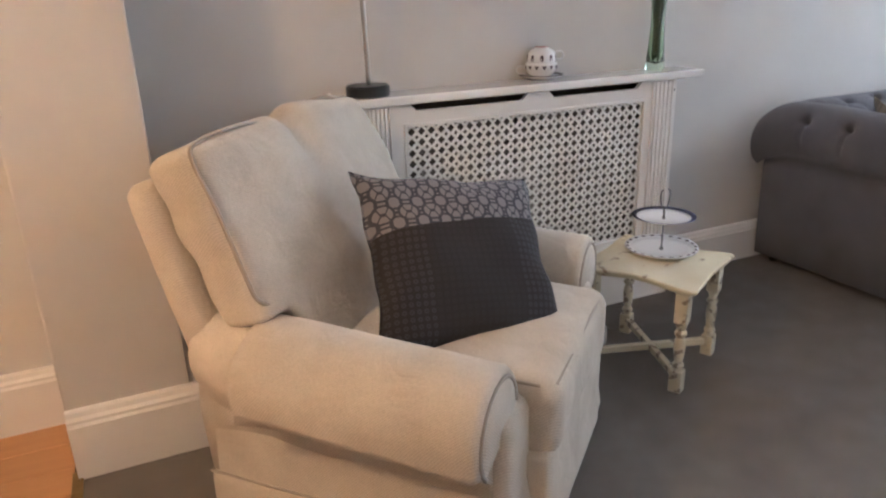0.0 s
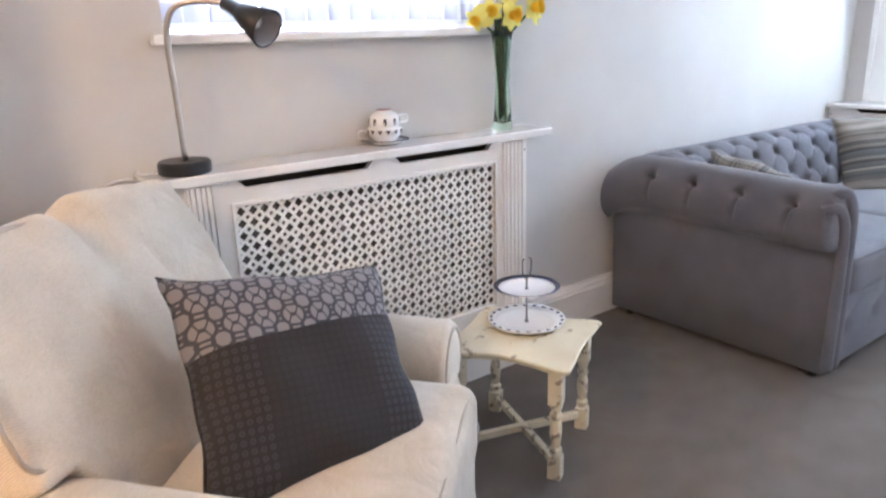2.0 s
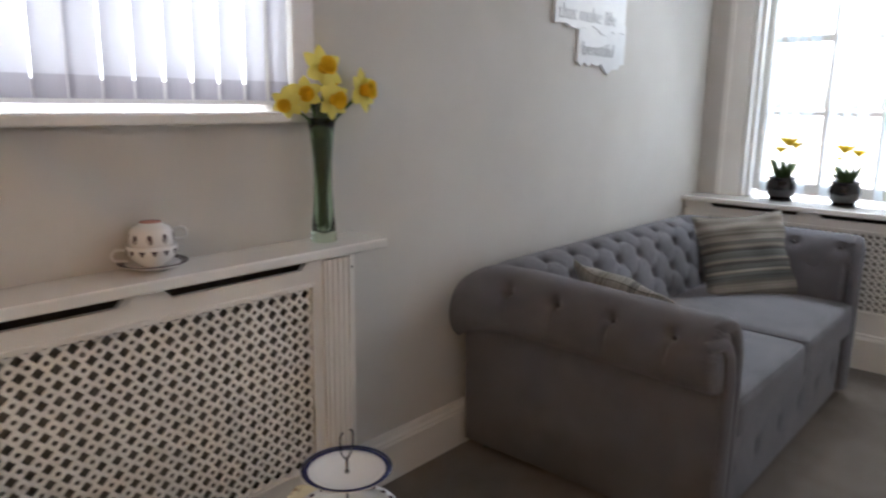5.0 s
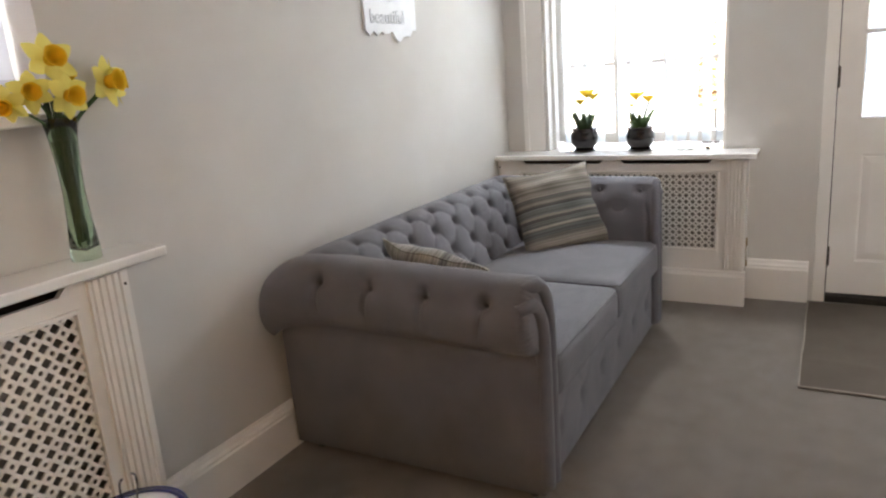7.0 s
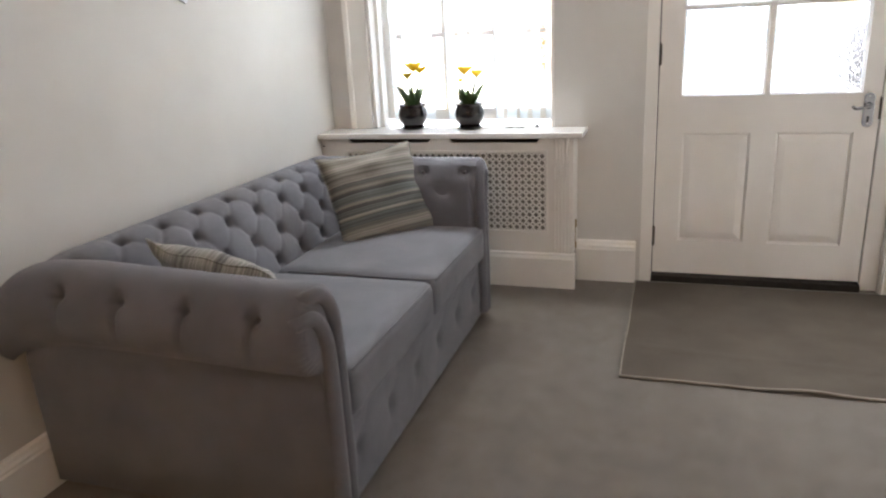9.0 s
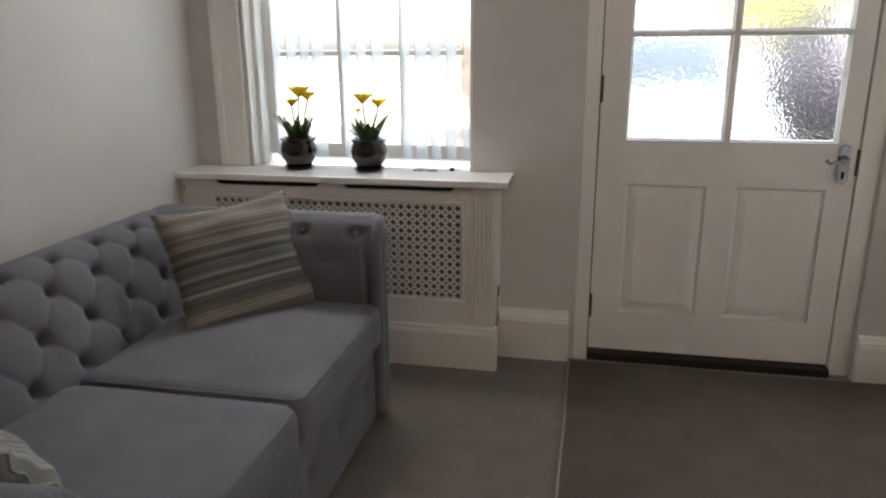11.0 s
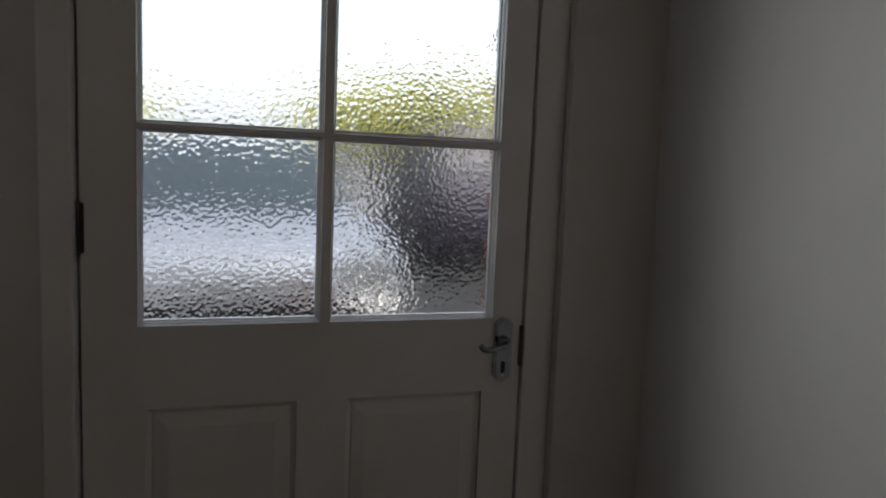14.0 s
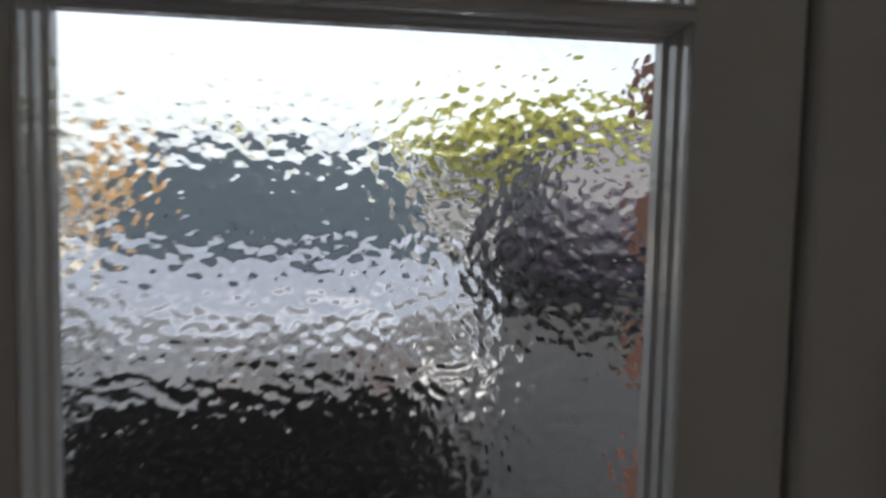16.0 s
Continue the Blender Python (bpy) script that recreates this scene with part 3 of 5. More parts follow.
def vertical_blind():
    bl = thing("vertical_blind", pose(0, YN + 0.10, 0), "white cloth vertical blind half closed with weighted hems", "blind")
    n, x0 = 15, 0.935
    for i in range(n):
        c = x0 + i * 0.0785
        ang = radians(17 + random.uniform(-3, 3))
        dx, dy = 0.0445 * math.cos(ang), 0.0445 * math.sin(ang)
        def f(u, v, c=c, dx=dx, dy=dy):
            s = 2 * u - 1
            return (c + dx * s, dy * s + 0.006 * (1 - s * s), 1.372 + v * 0.70)
        part("slat", sheet(4, 2, f), SLAT, bl, smooth=True)
        bm = sheet(4, 1, lambda u, v, g=f: (g(u, 0)[0], g(u, 0)[1] - 0.001, 1.318 + 0.055 * v))
        part("hem", bm, SLATHEM, bl, "grey weighted hem")
    part("headrail", box(AX0 + 0.01, AX1 - 0.01, -0.025, 0.025, 2.08, 2.12, 0.004), WHITE, bl)


def sheer_blind():
    bl = thing("vertical_blind", pose(XE + 0.125, 0, 0), "sheer white vertical blind drawn open before the sash", "blind")
    spots = [1.545 + 0.066 * i + random.uniform(-0.008, 0.008) for i in range(14) if i not in (5, 9)]
    for i, y in enumerate(spots):
        a = radians(30 + random.uniform(-12, 12))
        dx, dy = 0.034 * math.sin(a), 0.034 * math.cos(a)
        part("slat", sheet(2, 2, lambda u, v, y=y, dx=dx, dy=dy: (dx * (2 * u - 1), y + dy * (2 * u - 1), 0.835 + v * 1.26)), VOILE, bl)
        part("slat_hem", tube([(dx, y + dy, 0.835), (dx, y + dy, 2.095)], 0.0022, 5), WHITE, bl)
    part("headrail", box(-0.02, 0.02, 1.52, 2.44, 2.10, 2.14, 0.004), WHITE, bl)
    part("cord", tube([(-0.03, 1.508, 2.1), (-0.03, 1.508, 1.4), (-0.028, 1.510, 0.90)], 0.003, 6), DARKMETAL, bl, "dark control cord")


vertical_blind()
sheer_blind()


# ---- radiator covers ----
def grille(x0, x1, z0, z1, p, depth=0.004):
    """Perforated board of four-lobed holes with small ones between them."""
    nx, nz = round((x1 - x0) / p), round((z1 - z0) / p)
    px, pz = (x1 - x0) / nx, (z1 - z0) / nz
    r = 0.175
    rim, hole = [], []
    for q in range(4):
        for x, z in ((0.0, -0.5), (0.5 - r, -0.5), (0.5 - 0.74 * r, -0.5 + 0.74 * r), (0.5, -0.5 + r)):
            for _ in range(q):
                x, z = -z, x
            rim.append((0.5 + x, 0.5 + z))
    for k in range(16):
        a = math.radians(-90 + 22.5 * k)
        R = 0.315 + 0.055 * math.cos(4 * a)
        hole.append((0.5 + R * math.cos(a), 0.5 + R * math.sin(a)))
    verts, faces = [], []
    for i in range(nx):
        for j in range(nz):
            b = len(verts)
            for d in (0, depth):
                for u, v in rim + hole:
                    verts.append((x0 + (i + u) * px, d, z0 + (j + v) * pz))
            for k in range(16):
                m = (k + 1) % 16
                faces.append((b + k, b + m, b + 16 + m, b + 16 + k))
                faces.append((b + 16 + k, b + 16 + m, b + 48 + m, b + 48 + k))
                if k % 4 in (1, 2):
                    faces.append((b + k, b + m, b + 32 + m, b + 32 + k))
    bm = bmesh.new()
    vs = [bm.verts.new(v) for v in verts]
    for f in faces:
        bm.faces.new([vs[i] for i in f])
    return bm


def radiator_cover(m, width, gx0, gx1, gz0, gz1, top, shelf, slots, pil, base, depth, label, gl, pitch=0.0362):
    """Cover in its own frame: x along the wall, y = 0 the front, y = depth the wall."""
    c = thing("radiator_cover", m, label, "radiator cover")
    front_holes = [(gx0, gx1, gz0, gz1)] + [(a, b, top - 0.054, top - 0.028) for a, b in slots]
    f = panel_with_holes("front_board", 0, width, base, top - 0.028, front_holes, lambda a, d, z: (a, d, z), WHITE, 0.018)
    for key in ("kind", "label"):
        if key in f:
            del f[key]
    f.parent = c
    g = part("grille", grille(gx0, gx1, gz0, gz1, pitch), WHITE, c, gl)
    g.location = (0, 0.006, 0)
    # dark sheet before the wall, added so the inside looks shaded
    part("back_shade_sheet", box(0.02, width - 0.02, depth - 0.012, depth - 0.004, base, top - 0.03), INSIDE, c)
    for a, b in slots:
        for q in ([(a, top - 0.0285), (a, top - 0.0535), (a + 0.026, top - 0.0535)], [(b, top - 0.0285), (b - 0.026, top - 0.0535), (b, top - 0.0535)]):
            part("slot_corner", prism(q, 0.017, "y", 0.0005), WHITE, c)
    bm = box(gx0 - 0.012, gx0, -0.006, 0.004, gz0 - 0.012, gz1 + 0.012, 0.002)
    box(gx1, gx1 + 0.012, -0.006, 0.004, gz0 - 0.012, gz1 + 0.012, 0.002, bm=bm)
    box(gx0, gx1, -0.006, 0.004, gz1, gz1 + 0.012, 0.002, bm=bm)
    box(gx0, gx1, -0.006, 0.004, gz0 - 0.012, gz0, 0.002, bm=bm)
    part("grille_moulding", bm, WHITE, c)
    for a, b in pil:
        n = 5
        w = (b - a) / n
        outline = [(a, 0.0)]
        for i in range(n):
            for s, t in ((0.0, -0.012), (0.28, -0.012), (0.42, -0.005), (0.58, -0.005), (0.72, -0.012), (1.0, -0.012)):
                outline.append((a + (i + s) * w, t))
        outline.append((b, 0.0))
        rings = [[(p, q, z) for p, q in outline] for z in (base + 0.012, top - 0.034)]
        part("pilaster", loft(rings), WHITE, c, "fluted pilaster strip")
    for a, b in ((0.0, 0.018), (width - 0.018, width)):
        part("side_board", box(a, b, 0.0185, depth, base, top - 0.028), WHITE, c)
    prof = [(0.0, 0.0), (-0.018, 0.0), (-0.018, base - 0.03), (-0.010, base - 0.014), (-0.010, base - 0.006), (-0.002, base)]
    bm = loft([[(x, y, z) for y, z in prof + [(0.02, base), (0.02, 0.0)]] for x in (-0.012, width + 0.012)])
    part("plinth", bm, WHITE, c, "skirting plinth")
    bm = box(shelf[0], shelf[1], shelf[2], depth - 0.001, top - 0.028, top, 0.006, 3)
    part("shelf", bm, GLOSS, c, "glossy white shelf top")
    # panel radiator inside, its white greyed to stand for the shade
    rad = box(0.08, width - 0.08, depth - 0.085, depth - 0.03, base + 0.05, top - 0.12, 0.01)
    part("radiator", rad, RADSHADED, c, "white panel radiator behind the grille, greyed for the shade there")
    for x in (0.012, width - 0.012):
        part("screw", box(x - 0.004, x + 0.004, -0.002, 0.0, top - 0.075, top - 0.067, 0.001), DARKMETAL, c)


AC = pose(0.815, 2.590, 0)
radiator_cover(AC, 1.285, 0.156, 1.127, 0.272, 0.813, 0.918, (-0.068, 1.402, -0.022), ((0.168, 0.620), (0.700, 1.120)), ((0.024, 0.098), (1.165, 1.262)), 0.195, 0.149,
               "white-painted radiator cover with a pierced grille under the window", "pierced white grille")
CC = pose(4.782, YN, 0, 0, 0, -90)
radiator_cover(CC, 1.358, 0.145, 1.222, 0.300, 0.702, 0.808, (0.001, 1.41, -0.045), ((0.145, 0.635), (0.715, 1.203)), ((1.265, 1.350),), 0.187, 0.177,
               "white-painted radiator cover with a pierced grille under the sash window", "pierced white grille", 0.0335)
tagged(part("window_1_board", box(XE + 0.001, XE + 0.165, CY0 + 0.001, CY1 - 0.001, 0.797, 0.807), GLOSS, None, "glossy white window board"), kind="structure")


# ---- soft furniture helpers ----
def put(name, bm, material, owner, label="", smooth=True, parent=None):
    """A part built in world metres, hung under its thing."""
    bm.transform(owner.matrix_world.inverted())
    return part(name, bm, material, parent or owner, label, smooth)


def padded(x0, x1, y0, y1, z0, z1, r=0.04, crown=0.0, cuts=14, wrinkle=0.0, seed=0):
    """Upholstered block: rounded edges, crowned top, slight unevenness."""
    bm = bmesh.new()
    bmesh.ops.create_cube(bm, size=1.0)
    bmesh.ops.subdivide_edges(bm, edges=bm.edges[:], cuts=cuts, use_grid_fill=True)
    lo, hi = Vector((x0, y0, z0)), Vector((x1, y1, z1))
    for v in bm.verts:
        q = Vector([math.copysign(0.5 * (1 - (1 - min(1, 2 * abs(c))) ** 1.45), c) for c in v.co])
        p = Vector([lo[i] + (q[i] + 0.5) * (hi[i] - lo[i]) for i in range(3)])
        inner = Vector([min(max(p[i], lo[i] + r), hi[i] - r) for i in range(3)])
        d = p - inner
        if d.length > 1e-6:
            p = inner + d.normalized() * r
        u, w = 2 * q.x, 2 * q.y
        if q.z > 0:
            p.z += crown * max(0, 1 - u * u) * max(0, 1 - w * w) * (2 * q.z)
        if wrinkle:
            p += wrinkle * noise.noise_vector(p * 6 + Vector((seed, 0, 0)))
        v.co = p
    return bm


def tuft(a, b, depth):
    """Height of diamond-buttoned padding at lattice place (a, b): buttons at whole numbers."""
    h = abs(math.sin(math.pi * a) * math.sin(math.pi * b))
    da, db = a - round(a), b - round(b)
    near = da * da + db * db
    fold = min(abs(da), abs(db))
    return 0.11 * depth * (h - 1.0) - 0.08 * depth * math.exp(-(fold / 0.055) ** 2) - 0.85 * depth * math.exp(-near / 0.011) - 0.32 * depth * math.exp(-near / 0.05)


def button(owner, p, normal, material, r=0.012):
    n = Vector(normal).normalized()
    bm = lathe([(r, -0.004), (r, 0.0), (r * 0.8, 0.004), (r * 0.4, 0.006)], 10)
    bm.transform(Matrix.Translation(p) @ n.to_track_quat("Z", "Y").to_matrix().to_4x4())
    return put("button", bm, material, owner)


# ---- sofa ----
def sofa():
    s = thing("sofa", pose(3.55, 2.2, 0), "grey linen two-seat buttoned sofa with rolled arms along the wall", "sofa")
    # back: buttoned front, rolled top, plain rear
    path = [Vector(p) for p in ((2.33, 0.40), (2.375, 0.52), (2.415, 0.62), (2.440, 0.69), (2.478, 0.732), (2.530, 0.752), (2.585, 0.748), (2.635, 0.715), (2.670, 0.66), (2.680, 0.59))]
    path = [Vector((p.x, p.y)) for p in smooth_path([(p.x, p.y, 0) for p in path], 6)]
    cum = [0.0]
    for p, q in zip(path, path[1:]):
        cum.append(cum[-1] + (q - p).length)
    def along(v):
        d = v * cum[-1]
        for i in range(len(cum) - 1):
            if cum[i + 1] >= d:
                t = (d - cum[i]) / max(1e-9, cum[i + 1] - cum[i])
                p = path[i].lerp(path[i + 1], t)
                tan = (path[i + 1] - path[i]).normalized()
                return p, Vector((-tan.y, tan.x)), d
        return path[-1], Vector((0.3, -1)), cum[-1]
    px, pr, off = 0.186, 0.108, 0.085
    def back_at(u, v):
        wide = min(1.0, max(0.0, (v - 0.55) / 0.15))
        x = 2.762 - 0.062 * wide + u * (1.596 + 0.124 * wide)
        p, nrm, d = along(v)
        out = max(0.0, 2.85 - x, x - 4.27) / 0.15
        amt = 0.048 * (1 if d < 0.42 else max(0.0, 1 - (d - 0.42) / 0.06))
        h = tuft((x - 2.90) / px + (d - off) / (2 * pr), (x - 2.90) / px - (d - off) / (2 * pr), amt) if amt > 0 else 0.0
        return (x, p.x + nrm.x * h, p.y + nrm.y * h - 0.045 * out * out)
    put("backrest", sheet(265, 96, back_at), GREY, s, "diamond-buttoned back with a rolled top")
    for k in range(0, 4):
        for i in range(0, 11):
            d = off + k * pr
            x = 2.90 + (i + (k % 2) / 2) * px
            if 2.86 < x < 4.33 and d < 0.43:
                p, nrm, _ = along(d / cum[-1])
                button(s, (x, p.x - nrm.x * 0.070, p.y - nrm.y * 0.070), (0, nrm.x, nrm.y), GREYBTN, 0.011)
    put("back_panel", box(2.775, 4.345, 2.50, 2.675, 0.04, 0.60), GREY, s)

    # arms: upright outer side under an outward roll
    def arm(x_in, x_out, sign):
        cx, cz, rx, rz = x_out + sign * 0.018, 0.610 if sign > 0 else 0.636, 0.110, 0.120
        outline = [(x_out, 0.035), (x_out, 0.30), (x_out + sign * 0.002, 0.455), (x_out + sign * 0.014, 0.492)]
        for i in range(0, 79):
            a = radians(-118 - i * 238 / 78)
            outline.append((cx + sign * rx * math.cos(a), cz + rz * math.sin(a)))
        outline += [(x_in, 0.50), (x_in, 0.035)]
        return outline, (cx, cz, rx, rz)

    for sign, x_in, x_out in ((1, 2.835, 2.745), (-1, 4.285, 4.375)):
        outline, (cx, cz, rx, rz) = arm(x_in, x_out, sign)
        ys = [1.724, 1.727, 1.732, 1.740, 1.752, 1.768] + [1.784 + 0.006 * i for i in range(151)]
        rings = []
        for y in ys:
            # gathered front end, and the corner rounding into the back
            e = max(0.0, 1 - (y - 1.724) / 0.028)
            k = 1 - 0.22 * e ** 2.2
            t = max(0.0, (y - 2.40) / 0.29)
            ease = min(1.0, t)
            bow = 0.07 * max(0.0, t - 0.55) ** 2 - 0.032 * ease * ease * (3 - 2 * ease)
            ring = []
            for i, (a, z) in enumerate(outline):
                dent = 0.0
                roll = 3 < i < len(outline) - 2
                for n, by in enumerate((1.865, 2.065, 2.265, 2.455)):
                    if roll and (a - cx) * sign < 0.04:
                        dent += 0.040 * math.exp(-((y - by) / 0.016) ** 2 - ((z - 0.672) / 0.017) ** 2)
                        dent += 0.014 * math.exp(-((y - by) / 0.045) ** 2 - ((z - 0.672) / 0.035) ** 2)
                        if z < 0.675:
                            dent += 0.021 * math.exp(-((y - by - (0.16 - 0.05 * n) * (0.672 - z)) / 0.0055) ** 2 - ((z - 0.625) / 0.042) ** 2)
                if roll and (a - cx) * sign > 0.03:
                    bz = 0.668 if sign > 0 else 0.705
                    for by in (1.835, 2.035, 2.235) if sign > 0 else (1.79, 1.985, 2.18):
                        dent += 0.036 * math.exp(-((y - by) / 0.018) ** 2 - ((z - bz) / 0.016) ** 2) + 0.014 * math.exp(-((y - by) / 0.05) ** 2 - ((z - bz) / 0.04) ** 2)
                if roll:
                    dent += 0.004 * e * math.sin(i * 1.9)
                vx, vz = cx - a, cz - z
                l = math.hypot(vx, vz) or 1
                px_, pz_ = a + vx / l * dent, z + vz / l * dent
                if roll:
                    px_, pz_ = cx + (px_ - cx) * k, cz + (pz_ - cz) * k
                    px_ += sign * bow
                    pz_ += (0.022 if sign > 0 else 0.0) * min(1.0, max(0.0, (y - 1.85) / 0.55)) - 0.20 * max(0.0, t - 0.42) ** 2
                elif t > 0:
                    px_ += sign * bow * min(1.0, max(0.1, (pz_ - 0.05) / 0.42))
                ring.append((px_, y, pz_))
            rings.append(ring)
        put("arm", loft(rings), GREY, s, "rolled arm with a row of deep buttons")
        for by in (1.865, 2.065, 2.265, 2.455):
            button(s, (cx - sign * (rx * 0.80 - 0.036), by, 0.652), (-sign, 0, 0.5), GREYBTN, 0.010)
        # two stuffed welts up the front of the arm and over its roll
        for dx, lift in ((0.023, 0.050), (0.069, 0.0)) if sign > 0 else ((-0.016, 0.050), (0.030, 0.0)):
            xa = x_in - sign * dx
            top = 0.704 - (0.0 if lift else 0.046) + (0.026 if sign < 0 else 0.0)
            line = [(xa, 1.722, 0.055), (xa, 1.720, 0.25), (xa, 1.720, 0.50), (xa - sign * 0.002, 1.721, top - 0.09), (xa - sign * 0.018, 1.722, top - 0.035), (xa - sign * 0.050, 1.725, top), (xa - sign * 0.078, 1.736, top + 0.003), (xa - sign * 0.098, 1.755, top - 0.006)]
            put("arm_welt", tube(smooth_path(line, 7), 0.0245, 12, (1, 0.8)), GREY, s, "stuffed welt running up the arm front")
        # padding of the arm's inner side
        xi = x_in + sign * 0.0
        dots = ((1.835, 0.662), (2.035, 0.662), (1.935, 0.565), (2.235, 0.662), (2.135, 0.565)) if sign > 0 else ((1.79, 0.703), (1.985, 0.703), (1.89, 0.622), (2.18, 0.703), (2.08, 0.622))
        def inner_at(u, v, xi=xi, sign=sign):
            y, z = 1.735 + u * 0.61, 0.44 + v * (0.245 if sign > 0 else 0.290)
            h = -0.042 * sum(math.exp(-((y - p) / 0.019) ** 2 - ((z - q) / 0.015) ** 2) + 0.35 * math.exp(-((y - p) / 0.055) ** 2 - ((z - q) / 0.04) ** 2) for p, q in dots)
            edge = max(0.0, min(1.0, 18 * u, 7 * (1 - u)))
            edge = edge * edge * (3 - 2 * edge)
            out = 0.036 + 0.010 * math.sin(math.pi * v)
            up = max(0.0, (v - 0.72) / 0.28)
            return (xi + sign * ((out - 0.036 * up * up + h) * edge), y, z)
        put("arm_padding", sheet(110, 52, inner_at), GREY, s)
        for y, z in dots[:3]:
            button(s, (xi + sign * 0.008, y, z), (sign, 0, 0.2), GREYBTN, 0.009)

    for a, b in ((2.757, 2.90), (4.22, 4.363)):
        put("corner_padding", padded(a, b, 2.47, 2.665, 0.44, 0.728, 0.06, 0, 10), GREY, s)
    # base with a buttoned front
    put("base", box(2.80, 4.32, 1.765, 2.52, 0.035, 0.33), GREY, s)
    def front_at(u, v):
        x, z = 2.825 + u * 1.47, 0.035 + v * 0.275
        h = tuft((x - 2.93) / 0.245 + (z - 0.175) / 0.38, (x - 2.93) / 0.245 - (z - 0.175) / 0.38, 0.02)
        return (x, 1.735 - (h + 0.004) * min(1, 8 * v, 8 * (1 - v)), z)
    put("front_panel", sheet(110, 16, front_at), GREY, s)
    for i in range(6):
        button(s, (2.93 + 0.245 * i, 1.758, 0.175), (0, -1, 0), GREYBTN, 0.010)
    for i, (a, b) in enumerate(((2.842, 3.556), (3.562, 4.278))):
        c = put("seat_cushion", padded(a, b, 1.702, 2.36, 0.305, 0.462, 0.038, 0.018, 18, 0.002, i), GREY, s)
        loop = [(a + 0.012, 2.30, 0.452), (a + 0.012, 1.74, 0.452), (a + 0.03, 1.712, 0.449), (b - 0.03, 1.712, 0.449), (b - 0.012, 1.74, 0.452), (b - 0.012, 2.30, 0.452)]
        put("piping", tube(loop, 0.0045, 6), GREY, s, parent=c)
    for x in (2.80, 4.32):
        for y in (1.78, 2.62):
            put("foot", _foot(x, y), BLACK, s)


def _foot(x, y):
    bm = lathe([(0.020, 0.0), (0.026, 0.040)], 12)
    bm.transform(Matrix.Translation((x, y, 0)))
    return bm


sofa()


# ---- cushions ----
def frame_from(center, ex, up):
    x, z = Vector(ex).normalized(), Vector(up).normalized()
    y = z.cross(x).normalized()
    z = x.cross(y)
    return Matrix.Translation(center) @ Matrix((x, y, z)).transposed().to_4x4()


STRIPE = stripes("striped_cushion", [(0.0, (0.419, 0.393, 0.341)), (0.08, (0.302, 0.282, 0.250)), (0.12, (0.460, 0.428, 0.376)), (0.20, (0.253, 0.240, 0.221)), (0.24, (0.184, 0.200, 0.197)), (0.31, (0.462, 0.436, 0.384)), (0.34, (0.234, 0.247, 0.241)),
                                     (0.40, (0.137, 0.137, 0.134)), (0.43, (0.421, 0.401, 0.356)), (0.46, (0.227, 0.243, 0.240)), (0.54, (0.129, 0.129, 0.125)), (0.57, (0.352, 0.329, 0.287)), (0.62, (0.196, 0.193, 0.183)), (0.66, (0.436, 0.411, 0.365)), (0.70, (0.317, 0.291, 0.252)), (0.80, (0.460, 0.428, 0.376)), (0.86, (0.349, 0.320, 0.272)), (0.93, (0.436, 0.410, 0.358))], 1 / 0.44, "Z")
PALE = stripes("pale_striped_cushion", [(0.0, (0.521, 0.516, 0.486)), (0.25, (0.402, 0.397, 0.377)), (0.35, (0.555, 0.550, 0.519)), (0.55, (0.334, 0.334, 0.329)), (0.62, (0.528, 0.518, 0.488)), (0.8, (0.373, 0.373, 0.352)), (0.86, (0.542, 0.531, 0.506))], 1 / 0.40, "X")


def throw_cushion(m, w, h, t, material, label, seed):
    c = thing("throw_cushion", m, label, "cushion")
    part("cover", cushion_mesh(w, h, t, 26, 0.09, 0.0, seed), material, c, smooth=True)
    edge = []
    n = 26
    for i in range(n):
        edge.append((-1 + 2 * i / n, -1))
    for i in range(n):
        edge.append((1, -1 + 2 * i / n))
    for i in range(n):
        edge.append((1 - 2 * i / n, 1))
    for i in range(n):
        edge.append((-1, 1 - 2 * i / n))
    rnd = random.Random(seed)
    ph = [rnd.uniform(0, 6.28) for _ in range(4)]
    loop = []
    for u, v in edge:
        cx = 1 - 0.09 * (1 - v * v) * abs(u) ** 3
        cz = 1 - 0.09 * (1 - u * u) * abs(v) ** 3
        wr = 0.006 * (math.sin(7 * u + 5 * v + ph[0]) + math.sin(11 * v - 4 * u + ph[1]))
        loop.append((w / 2 * u * cx, wr, h / 2 * v * cz))
    part("seam", tube(loop, 0.0035, 6, closed=True), material, c, smooth=True)
    return c


throw_cushion(frame_from((4.135, 2.150, 0.626), (0.36, -0.31, 0.03), (0.10, 0.17, 0.40)), 0.46, 0.42, 0.15, STRIPE, "striped grey and cream cushion propped in the sofa corner", 3)
throw_cushion(frame_from((3.005, 2.165, 0.607), (0.01, -0.38, -0.075), (-0.215, 0.02, 0.265)), 0.40, 0.34, 0.13, PALE, "pale striped cushion leaning on the sofa arm", 5)


